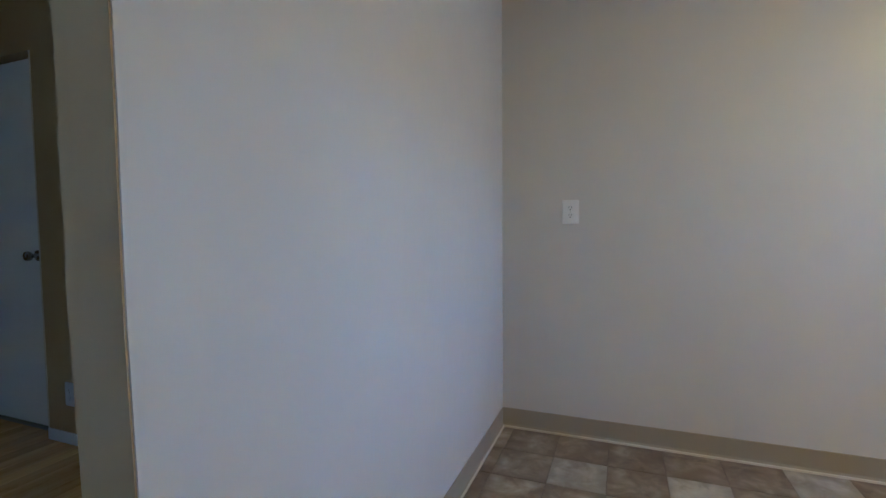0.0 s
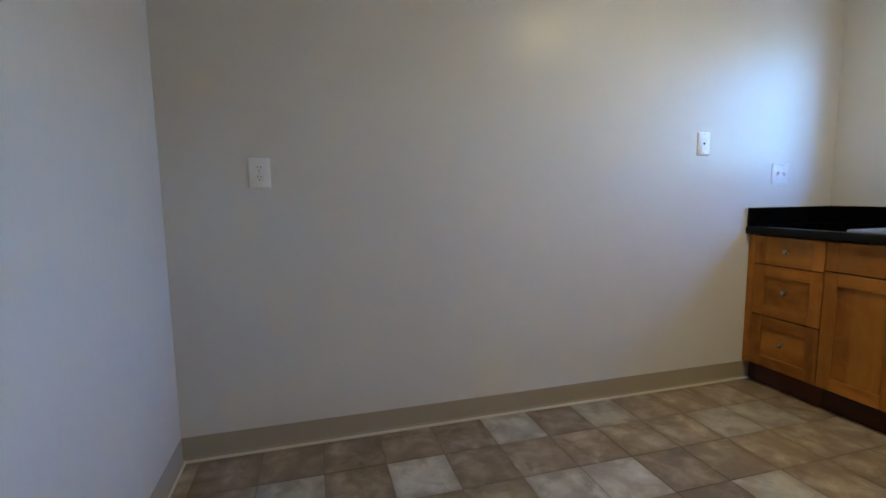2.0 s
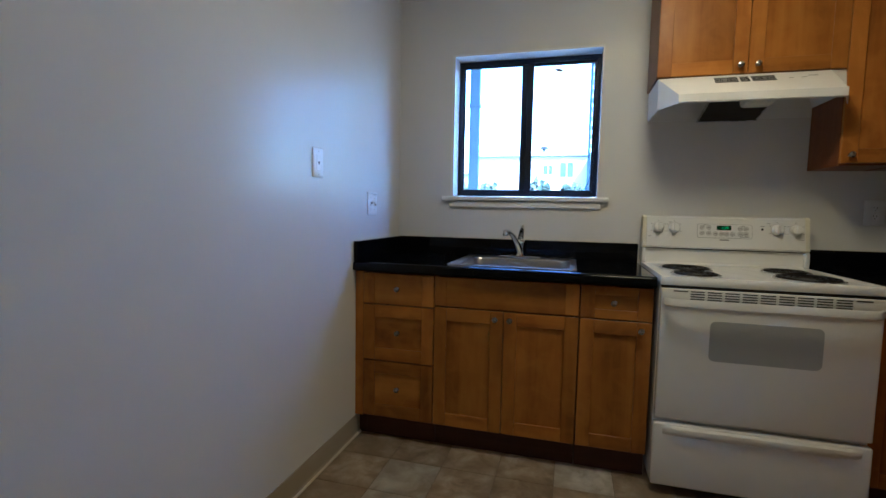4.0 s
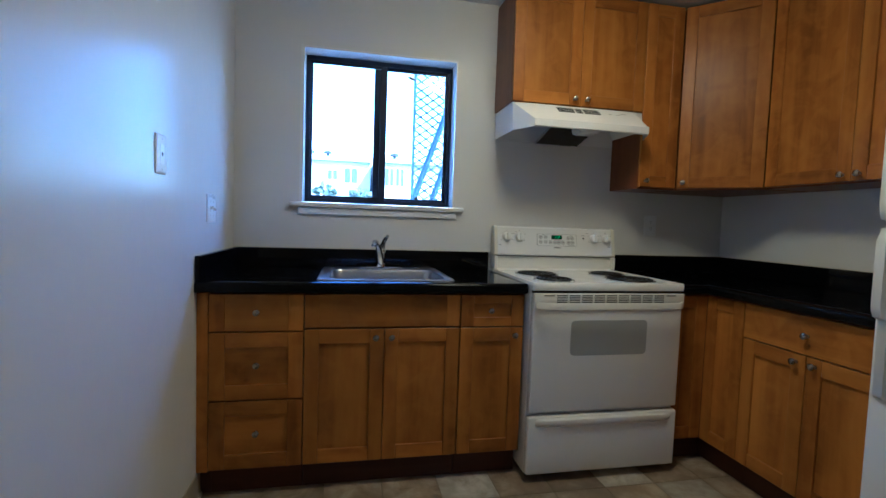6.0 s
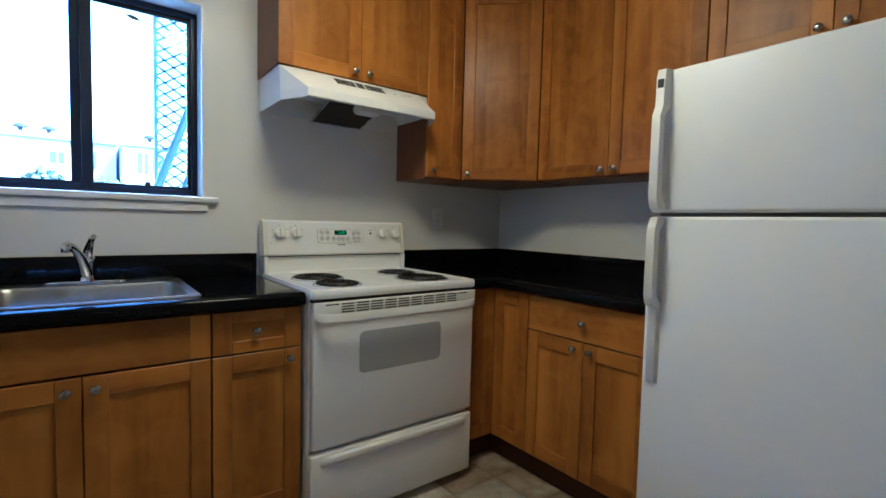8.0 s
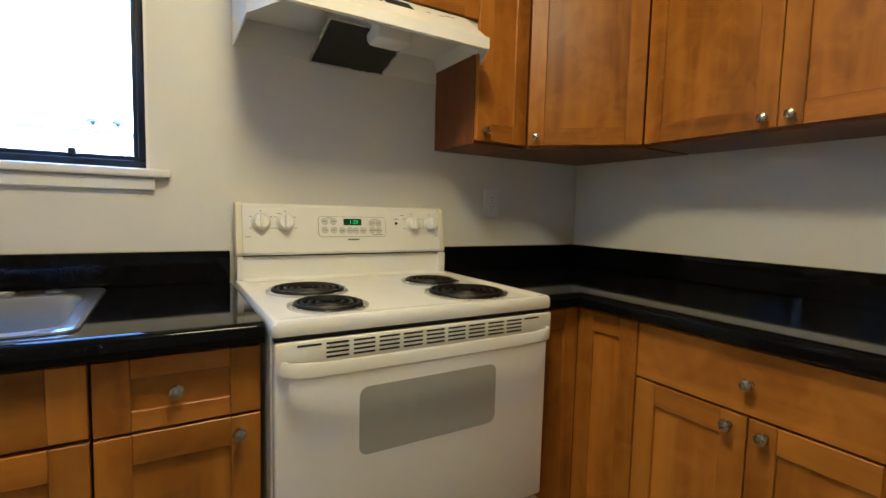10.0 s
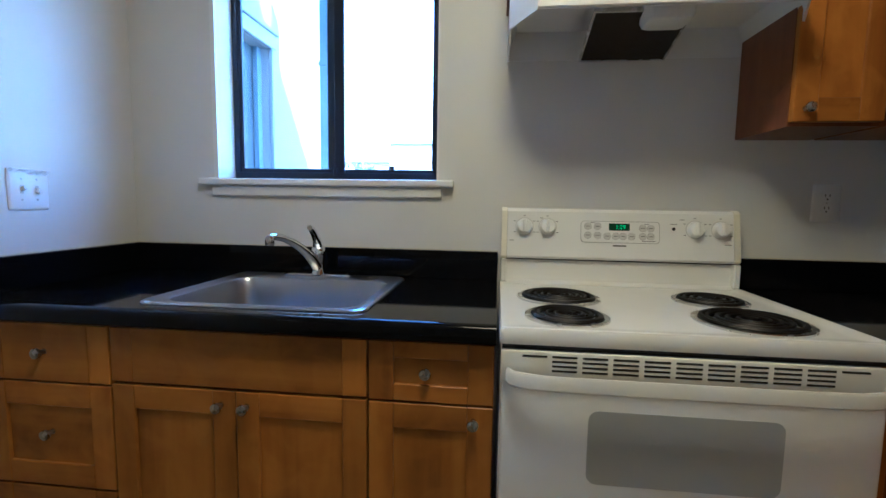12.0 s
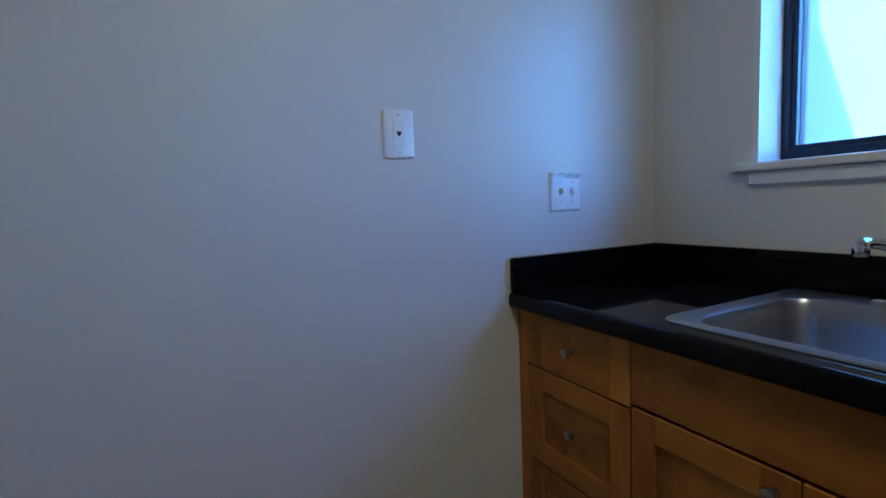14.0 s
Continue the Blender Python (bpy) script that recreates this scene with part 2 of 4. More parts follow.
def box(x0, x1, y0, y1, z0, z1, bevel=0.0, segments=1, bm=None):
    bm = bm or bmesh.new()
    c = Matrix.Translation(((x0 + x1) / 2, (y0 + y1) / 2, (z0 + z1) / 2))
    got = bmesh.ops.create_cube(bm, size=1, matrix=c @ Matrix.Diagonal((abs(x1 - x0), abs(y1 - y0), abs(z1 - z0), 1)))
    if bevel:
        edges = list({e for v in got["verts"] for e in v.link_edges})
        bmesh.ops.bevel(bm, geom=edges, offset=bevel, segments=segments, profile=0.5, affect="EDGES")
    return bm


def loft(rings, closed=True, cap=(True, True), bm=None):
    """Skins rings of points, each with the same count."""
    bm = bm or bmesh.new()
    vs = [[bm.verts.new(p) for p in ring] for ring in rings]
    n = len(vs[0])
    for a, b in zip(vs, vs[1:]):
        for i in range(n if closed else n - 1):
            j = (i + 1) % n
            bm.faces.new((a[i], a[j], b[j], b[i]))
    if cap[0]:
        bm.faces.new(vs[0])
    if cap[1]:
        bm.faces.new(vs[-1])
    return bm


def lathe(profile, n=20, bm=None, axis="z"):
    """Turns (radius, height) pairs round an axis."""
    def at(r, h, a):
        c, s = r * math.cos(a), r * math.sin(a)
        return {"z": (c, s, h), "y": (c, h, s), "x": (h, c, s)}[axis]
    rings = [[at(max(r, 1e-4), h, 2 * math.pi * i / n) for i in range(n)] for r, h in profile]
    return loft(rings, bm=bm)


def tube(points, radius, n=8, bm=None):
    """A round tube along points; radius a number or one for each point."""
    pts = [Vector(p) for p in points]
    rs = radius if isinstance(radius, (list, tuple)) else [radius] * len(pts)
    rings, up = [], Vector((0.123, 0.211, 0.97))
    for i, p in enumerate(pts):
        d = (pts[min(i + 1, len(pts) - 1)] - pts[max(i - 1, 0)]).normalized()
        a = d.cross(up)
        if a.length < 1e-3:
            a = d.cross(Vector((1, 0, 0)))
        a.normalize()
        b = a.cross(d)
        rings.append([p + (a * math.cos(q) + b * math.sin(q)) * rs[i] for q in (2 * math.pi * k / n for k in range(n))])
    return loft(rings, bm=bm)


def curve_points(ctrl, n=10):
    """Catmull-Rom through control points."""
    P = [Vector(p) for p in ctrl]
    P = [P[0] * 2 - P[1]] + P + [P[-1] * 2 - P[-2]]
    out = []
    for i in range(1, len(P) - 2):
        for k in range(n):
            t = k / n
            a, b, c, d = P[i - 1:i + 3]
            out.append(0.5 * ((2 * b) + (c - a) * t + (2 * a - 5 * b + 4 * c - d) * t * t + (3 * b - a - 3 * c + d) * t ** 3))
    return out + [P[-2]]


def rrect(x0, x1, y0, y1, r, z, n=5):
    """A ring: a rounded rectangle at height z."""
    out = []
    for cx, cy, a0 in ((x1 - r, y1 - r, 0), (x0 + r, y1 - r, 90), (x0 + r, y0 + r, 180), (x1 - r, y0 + r, 270)):
        for k in range(n + 1):
            a = radians(a0 + 90 * k / n)
            out.append(Vector((cx + r * math.cos(a), cy + r * math.sin(a), z)))
    return out


def slab(us, vs, skip, thick, place):
    """A slab of cells with holes: cells (i, j) in skip are open. place maps (u, v, w)."""
    bm = bmesh.new()
    grid = {}
    def vert(i, j, w):
        if (i, j, w) not in grid:
            grid[i, j, w] = bm.verts.new(place(us[i], vs[j], w * thick))
        return grid[i, j, w]
    cells = {(i, j) for i in range(len(us) - 1) for j in range(len(vs) - 1)} - set(skip)
    for i, j in cells:
        for w in (0, 1):
            bm.faces.new([vert(a, b, w) for a, b in ((i, j), (i + 1, j), (i + 1, j + 1), (i, j + 1))])
        for (di, dj), (p, q) in (((-1, 0), ((i, j), (i, j + 1))), ((1, 0), ((i + 1, j), (i + 1, j + 1))),
                                 ((0, -1), ((i, j), (i + 1, j))), ((0, 1), ((i, j + 1), (i + 1, j + 1)))):
            if (i + di, j + dj) not in cells:
                bm.faces.new([vert(*p, 0), vert(*q, 0), vert(*q, 1), vert(*p, 1)])
    return bm


def structure(name, bm, material, label, category, smooth=False):
    return tagged(link(name, bm, material, smooth=smooth), label, category, kind="structure")


EAST, SOUTH, DIAGONAL = -90, 180, -135  # turns for fronts that face into the room

# ---- the room: inner faces north y = 0, east x = 0, west x = -3.59, south y = -2.98 ----
CEILING = 2.423
structure("wall_north", box(-3.71, 0.15, 0, 0.12, 0, CEILING), WALL, "off-white painted plain kitchen wall", "wall")
structure("wall_east", slab([-3.10, -1.181, -0.329, 0.0], [0, 1.262, 2.092, CEILING], [(1, 1)], 0.17, lambda u, v, w: (w, u, v)),
          WALL, "off-white painted kitchen wall with a window opening", "wall")
def wavy_end(y_far, y_near, x0, x1):
    """A stretch of wall whose free end wavers by a few millimetres, as hand-laid plaster does."""
    rings = []
    for i in range(25):
        z = CEILING * i / 24
        w = 0.003 * math.sin(2.9 * z + 0.6) + 0.0014 * math.sin(9.7 * z + 1.1) - 0.004 * (z - 1.1)
        rings.append([(x0, y_far + w, z), (x1, y_far + w, z), (x1, y_near + (w if y_near < -1 else 0), z), (x0, y_near + (w if y_near < -1 else 0), z)])
    return loft(rings)
structure("wall_west", wavy_end(-2.094, 0.0, -3.71, -3.59), WALL, "off-white painted wall end beside an open passage", "wall")
# Thin cap added so the wall's end takes the hall's dim warm colour.
structure("wall_west_end", wavy_end(-2.0975, -2.0943, -3.7095, -3.5925), HALL_WARM_TINT, "end face of the short wall, warm dim light in its colour", "wall")
# Runs on unseen west of x = -3.59, added to dim the short wall's end.
structure("wall_south", box(-5.0, 0.0, -3.10, -2.98, 0, CEILING), WALL, "off-white painted wall behind the fridge", "wall")
structure("ceiling", box(-7.42, 0.15, -5.62, 0.12, CEILING, CEILING + 0.1), CEIL_, "rough-textured off-white ceiling", "ceiling")
kitchen_floor = structure("floor", box(-3.71, 0.0, -2.98, 0.0, -0.05, -0.0025), GROUT, "stone-look square vinyl tile kitchen floor", "floor")
hall_floor = structure("floor_hall", box(-7.3, -3.71, -5.5, -0.72, -0.05, -0.003), GROUT, "honey-coloured wood strip floor", "floor")
# The second opening is for an added, unseen window that lights the hall.
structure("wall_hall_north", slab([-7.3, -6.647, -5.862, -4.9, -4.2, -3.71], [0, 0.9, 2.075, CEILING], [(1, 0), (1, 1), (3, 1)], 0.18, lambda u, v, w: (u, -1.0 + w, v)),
          HALL_WARM_TINT, "hall wall around a door, warm dim light in its colour", "wall")
structure("wall_hall_back", box(-6.70, -5.81, -0.82, -0.72, 0, 2.2), HALL_WARM_TINT, "plain wall behind the closed door", "wall")
structure("wall_hall_west", box(-7.42, -7.3, -5.5, -0.82, 0, CEILING), HALL_WARM_TINT, "plain hall wall, warm dim light in its colour", "wall")
structure("wall_hall_east", box(-3.71, -3.59, -5.5, -3.10, 0, CEILING), HALL_WARM_TINT, "plain hall wall, warm dim light in its colour", "wall")
structure("wall_hall_south", box(-7.3, -3.59, -5.62, -5.5, 0, CEILING), HALL_WARM_TINT, "plain hall wall, warm dim light in its colour", "wall")

# baseboards: vinyl cove strips with a cream bead at the foot
def baseboard(m, length, label):
    prof = [(0, 0.0), (0, 0.108), (0.002, 0.110), (0.004, 0.108), (0.0045, 0.022), (0.008, 0.010), (0.008, 0.0)]
    base = link("baseboard", loft([[(x, -d, z) for d, z in prof] for x in (0, length)]), BASE_VINYL, m=m)
    tagged(base, label, "baseboard", kind="structure")
    bead = [(0.0082, 0.0), (0.0082, 0.011), (0.012, 0.009), (0.0135, 0.0)]
    part("bead", loft([[(x, -d, z) for d, z in bead] for x in np.linspace(0, length, 12)]), CAULK, base, "cream caulk bead along the foot")

baseboard(pose(-3.589, 0, 0), 3.03, "beige vinyl baseboard along the long wall")
baseboard(pose(-3.59, -2.092, 0, 0, 0, 90), 2.079, "beige vinyl baseboard on the short wall")

# ---- window: white stool and apron, black sliding aluminium frame ----
window = thing("window_1", pose(0, 0, 0), "black aluminium sliding window in a white recess", "window", kind="structure")
WY0, WY1, WZ0, WZ1, WX = -1.173, -0.346, 1.270, 2.079, 0.112
fb = bmesh.new()
for a in ((WY0, WY1, WZ0, WZ0 + 0.024), (WY0, WY1, WZ1 - 0.024, WZ1), (WY0, WY0 + 0.024, WZ0 + 0.024, WZ1 - 0.024), (WY1 - 0.024, WY1, WZ0 + 0.024, WZ1 - 0.024)):
    box(WX, WX + 0.045, *a, 0.002, bm=fb)
part("window_frame", fb, FRAME_BLACK, window, "black aluminium outer frame")
def sash(y0, y1, x, w0, w1):
    """A sliding sash; w0 and w1 are the widths of its two stiles."""
    s = bmesh.new()
    z0, z1, w = WZ0 + 0.012, WZ1 - 0.012, 0.027
    for a in ((y0, y1, z0, z0 + w), (y0, y1, z1 - w, z1), (y0, y0 + w0, z0 + w, z1 - w), (y1 - w1, y1, z0 + w, z1 - w)):
        box(x, x + 0.016, *a, 0.0025, bm=s)
    so = part("sash", s, FRAME_BLACK, window, "black aluminium sash")
    part("pane", box(x + 0.006, x + 0.010, y0 + w0 - 0.004, y1 - w1 + 0.004, z0 + w - 0.004, z1 - w + 0.004), GLASS, so, "clear glass pane")
    return so
sash_l = sash(-0.795, WY1 - 0.010, WX + 0.006, 0.040, 0.027)
sash_r = sash(WY0 + 0.010, -0.722, WX + 0.024, 0.027, 0.040)
part("latch", box(WX + 0.004, WX + 0.020, -0.992, -0.972, WZ0 + 0.030, WZ0 + 0.052, 0.003), BLACK, sash_r, "small black sash stop")
part("latch", box(WX - 0.004, WX + 0.008, -0.772, -0.752, WZ0 + 0.012, WZ0 + 0.040, 0.003), FRAME_BLACK, sash_l, "black sash latch")
leafy = lathe([(0.002, -0.028), (0.012, -0.016), (0.016, 0.0), (0.010, 0.014), (0.001, 0.026)], 7, axis="y")
bmesh.ops.scale(leafy, vec=(0.12, 1, 0.62), verts=leafy.verts)
part("stuck_leaf", leafy, MARK, sash_r, "dark dried leaf stuck to the glass", pose(WX + 0.028, -0.935, WZ1 - 0.068, 14))
part("window_sill", box(-0.032, WX, -1.236, -0.280, 1.238, 1.2625, 0.006, 2), TRIM, window, "white painted sill board")
part("apron", box(-0.016, -0.001, -1.195, -0.325, 1.198, 1.236, 0.004), TRIM, window, "white moulding under the sill")
rv = bmesh.new()
for a in ((-0.001, WX + 0.05, WY1 + 0.0005, -0.3285, 1.2635, 2.0925), (-0.001, WX + 0.05, -1.1815, WY0 - 0.0005, 1.2635, 2.0925), (-0.001, WX + 0.05, WY0, WY1, WZ1 + 0.0005, 2.0925)):
    box(*a, bm=rv)
part("reveal", rv, TRIM, window, "white painted recess lining")

# ---- cabinet fronts ----
def knob_data():
    bm = lathe([(0.0075, 0.0), (0.0062, -0.004), (0.0055, -0.012), (0.0075, -0.016), (0.0128, -0.019), (0.0140, -0.023),
                (0.0128, -0.0275), (0.0082, -0.030), (0.001, -0.0308)], 18, axis="y")
    ob = link("knob", bm, NICKEL, smooth=True)
    data = ob.data
    bpy.data.objects.remove(ob)
    return data
KNOB = knob_data()

def front(name, parent, u0, u1, z0, z1, knob=None, style="shaker", m=None, rail=0.062, flip=False):
    """A door or drawer front in the cabinet's space: u to the right, y into the cabinet, face at y = 0."""
    g = 0.0015
    u0, u1, z0, z1 = u0 + g, u1 - g, z0 + g, z1 - g
    t, sw = 0.020, 0.060
    level = (u1 - u0) > (z1 - z0) * 1.05
    grain, cross = (WOOD_H, WOOD_V) if level else (WOOD_V, WOOD_H)
    if style == "slab":
        door = part(name, box(u0, u1, 0, t, z0, z1, 0.0025, 2), WOOD_H, parent, m=m)
    else:
        deep = 0.009 if style == "shaker" else 0.0012
        sw = min(sw, (u1 - u0) * 0.30)
        rl = min(rail, (z1 - z0) * 0.28)
        if style == "ends":
            door = part(name, box(u0 + sw, u1 - sw, 0.0006, t, z0, z1, 0.001), WOOD_H, parent, m=m)
        else:
            door = part(name, box(u0 + sw - 0.004, u1 - sw + 0.004, deep, t - 0.003, z0 + rl - 0.004, z1 - rl + 0.004), grain, parent, m=m)
            for a, b in ((z0, z0 + rl), (z1 - rl, z1)):
                part("rail", box(u0 + sw + 0.0003, u1 - sw - 0.0003, 0.0004, t, a, b, 0.0018), WOOD_H, door)
        for a, b in ((u0, u0 + sw), (u1 - sw, u1)):
            part("stile", box(a, b, 0, t, z0, z1, 0.0018), WOOD_V, door)
    if knob:
        shared("knob", KNOB, door, pose(knob[0], 0.009 if (style == "shaker" and knob[2:]) else 0.0, knob[1]), "satin nickel mushroom knob")
    return door

def carcass(parent, width, depth, z0, z1, side=WOOD_SIDE, m=None, top=False):
    """An open-fronted box of boards."""
    b = 0.016
    part("side_panel", box(0.0005, b, 0.021, depth, z0, z1), side, parent, "red-brown stained side panel", m)
    part("side_panel", box(width - b, width - 0.0005, 0.021, depth, z0, z1), side, parent, "red-brown stained side panel", m)
    part("bottom_panel", box(b, width - b, 0.021, depth, z0, z0 + b), side, parent, "red-brown stained bottom panel", m)
    part("back_panel", box(b, width - b, depth - 0.008, depth, z0 + b, z1), side, parent, m=m)
    if top:
        part("top_panel", box(b, width - b, 0.021, depth - 0.008, z1 - b, z1), side, parent, m=m)

def base_unit(name, x, y, turn, width, label, group="base cabinets"):
    cab = thing(name, pose(x, y, 0, 0, 0, turn), label, "cabinet", group)
    carcass(cab, width, 0.600, 0.118, 0.866)
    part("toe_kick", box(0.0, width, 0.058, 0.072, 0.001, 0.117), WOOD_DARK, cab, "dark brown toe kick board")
    return cab

FX, FY = -0.612, -2.372  # door faces of the east and south runs
drawers = base_unit("drawer_cabinet", FX, -0.046, EAST, 0.371, "honey maple base cabinet with three drawers")
front("drawer", drawers, 0.0, 0.371, 0.703, 0.860, (0.186, 0.785), "ends")
front("drawer", drawers, 0.0, 0.371, 0.415, 0.700, (0.186, 0.563, 1))
front("drawer", drawers, 0.0, 0.371, 0.122, 0.412, (0.186, 0.275, 1))
part("filler", box(-0.044, -0.001, 0.003, 0.022, 0.118, 0.864), WOOD_V, drawers)
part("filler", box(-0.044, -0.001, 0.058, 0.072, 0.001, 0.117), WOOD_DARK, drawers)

sink_base = base_unit("sink_cabinet", FX, -0.419, EAST, 0.673, "honey maple sink base cabinet with two doors")
front("false_front", sink_base, 0.0, 0.673, 0.715, 0.860, None, "ends")
front("door", sink_base, 0.0, 0.3365, 0.122, 0.710, (0.299, 0.673))
front("door", sink_base, 0.3365, 0.673, 0.122, 0.710, (0.367, 0.673))

small_base = base_unit("narrow_cabinet", FX, -1.095, EAST, 0.300, "narrow honey maple base cabinet beside the range")
front("drawer", small_base, 0.0, 0.300, 0.712, 0.860, (0.139, 0.786, 1))
front("door", small_base, 0.0, 0.300, 0.122, 0.709, (0.253, 0.674))

south_base = base_unit("wide_cabinet", -0.836, FY, SOUTH, 0.600, "honey maple base cabinet with drawer and two doors")
front("drawer", south_base, 0.0, 0.600, 0.703, 0.860, (0.301, 0.780), "slab")
front("door", south_base, 0.0, 0.300, 0.122, 0.700, (0.261, 0.669))
front("door", south_base, 0.300, 0.600, 0.122, 0.700, (0.339, 0.669))

corner_base = thing("corner_cabinet", pose(-0.612, -2.372, 0), "honey maple corner base cabinet with narrow panel doors", "cabinet", "base cabinets")
front("door", corner_base, -0.198, 0.0012, 0.122, 0.860, None, m=pose(0, 0, 0, 0, 0, EAST))
front("door", corner_base, -0.0012, 0.222, 0.122, 0.860, None, m=pose(0, 0, 0, 0, 0, SOUTH))
part("carcass", box(0.022, 0.60, -0.60, 0.196, 0.118, 0.864), WOOD_SIDE, corner_base, "red-brown stained cabinet box")
part("carcass", box(-0.222, 0.0, -0.60, -0.022, 0.118, 0.864), WOOD_SIDE, corner_base, "red-brown stained cabinet box")
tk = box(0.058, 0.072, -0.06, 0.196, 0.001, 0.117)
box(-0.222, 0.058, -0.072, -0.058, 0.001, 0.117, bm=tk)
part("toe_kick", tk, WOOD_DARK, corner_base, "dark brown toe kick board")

def wall_unit(name, x, y, turn, width, z0, z1, label, depth=0.298):
    cab = thing(name, pose(x, y, 0, 0, 0, turn), label, "cabinet", "wall cabinets")
    carcass(cab, width, depth, z0, z1, top=True)
    return cab

UX, UY, UTOP = -0.300, -2.676, 2.404
hood_cab = wall_unit("hood_cabinet", UX, -1.404, EAST, 0.756, 1.817, UTOP, "honey maple wall cabinet above the range hood")
front("door", hood_cab, 0.0, 0.378, 1.818, UTOP, (0.343, 1.853))
front("door", hood_cab, 0.378, 0.756, 1.818, UTOP, (0.412, 1.853))
slim_cab = wall_unit("slim_cabinet", UX, -2.162, EAST, 0.226, 1.404, UTOP, "tall slim honey maple wall cabinet")
front("door", slim_cab, 0.0, 0.226, 1.412, UTOP, (0.031, 1.447))
diag = thing("corner_wall_cabinet", pose(-0.3015, -2.3915, 0, 0, 0, DIAGONAL), "honey maple diagonal corner wall cabinet", "cabinet", "wall cabinets")
front("door", diag, 0.0, 0.407, 1.412, UTOP, (0.033, 1.444))
body = bmesh.new()
ring = [(0.001, 0.022), (0.406, 0.022), (0.612, 0.228), (0.204, 0.622), (-0.204, 0.222)]
loft([[(u, v, z) for u, v in ring] for z in (1.404, UTOP)], bm=body)
part("carcass", body, WOOD_SIDE, diag, "red-brown stained cabinet box")
pair_cab = wall_unit("wall_cabinet", -0.594, UY, SOUTH, 0.828, 1.404, UTOP, "honey maple wall cabinet with two tall doors")
front("door", pair_cab, 0.0, 0.417, 1.412, UTOP, (0.387, 1.442))
front("door", pair_cab, 0.417, 0.828, 1.412, UTOP, (0.455, 1.442))
fridge_cab = wall_unit("fridge_cabinet", -1.424, UY, SOUTH, 0.760, 1.790, UTOP, "honey maple wall cabinet above the fridge")
front("door", fridge_cab, 0.0, 0.380, 1.796, UTOP, (0.346, 1.833))
front("door", fridge_cab, 0.380, 0.760, 1.796, UTOP, (0.419, 1.833))

# ---- counters with backsplash ----
NOSE = [(0.020, 0.868), (0.006, 0.868), (0.001, 0.872), (0.0, 0.879), (0.0, 0.897), (0.003, 0.905), (0.009, 0.910), (0.020, 0.912)]  # depth from the front edge, height


def nosing(bm, path):
    """The rounded front edge; path gives (x, y, and the way into the counter) at each end and mitre."""
    loft([[(x + d * ix, y + d * iy, z) for d, z in NOSE] for x, y, ix, iy in path], bm=bm)


CT0, CT1 = 0.868, 0.912
counter = thing("countertop", pose(0, 0, 0), "polished black countertop with a drop-in sink", "countertop")
bm = slab([-0.622, -0.566, -0.135, -0.002], [-1.398, -1.055, -0.500, -0.002], [(1, 1)], CT1 - CT0, lambda u, v, w: (u, v, CT0 + w))
nosing(bm, ((-0.642, -1.398, 1, 0), (-0.642, -0.002, 1, 0)))
part("worktop", bm, COUNTER, counter, smooth=True)
part("backsplash", box(-0.022, -0.002, -1.398, -0.002, CT1 + 0.0005, 1.014, 0.003), COUNTER, counter)
part("backsplash", box(-0.636, -0.0225, -0.022, -0.002, CT1 + 0.0005, 1.014, 0.003), COUNTER, counter)
part("caulk_line", box(-0.636, -0.002, -0.0019, -0.0004, 1.0125, 1.0165), CAULK, counter, "cream caulk line")
part("caulk_line", box(-0.0019, -0.0004, -1.398, -0.002, 1.0125, 1.0165), CAULK, counter, "cream caulk line")
counter2 = thing("corner_countertop", pose(0, 0, 0), "polished black corner countertop beside the range", "countertop")
bm = slab([-1.446, -0.622, -0.002], [-2.978, -2.364, -2.174], [(0, 1)], CT1 - CT0, lambda u, v, w: (u, v, CT0 + w))
nosing(bm, ((-0.642, -2.174, 1, 0), (-0.642, -2.344, 1, -1), (-1.446, -2.344, 0, -1)))
part("worktop", bm, COUNTER, counter2, smooth=True)
part("backsplash", box(-0.022, -0.002, -2.956, -2.174, CT1 + 0.0005, 1.014, 0.003), COUNTER, counter2)
part("backsplash", box(-1.446, -0.002, -2.978, -2.9565, CT1 + 0.0005, 1.014, 0.003), COUNTER, counter2)
part("caulk_line", box(-1.446, -0.002, -2.9796, -2.978, 1.0125, 1.0165), CAULK, counter2, "cream caulk line")
part("caulk_line", box(-0.0019, -0.0004, -2.978, -2.174, 1.0125, 1.0165), CAULK, counter2, "cream caulk line")

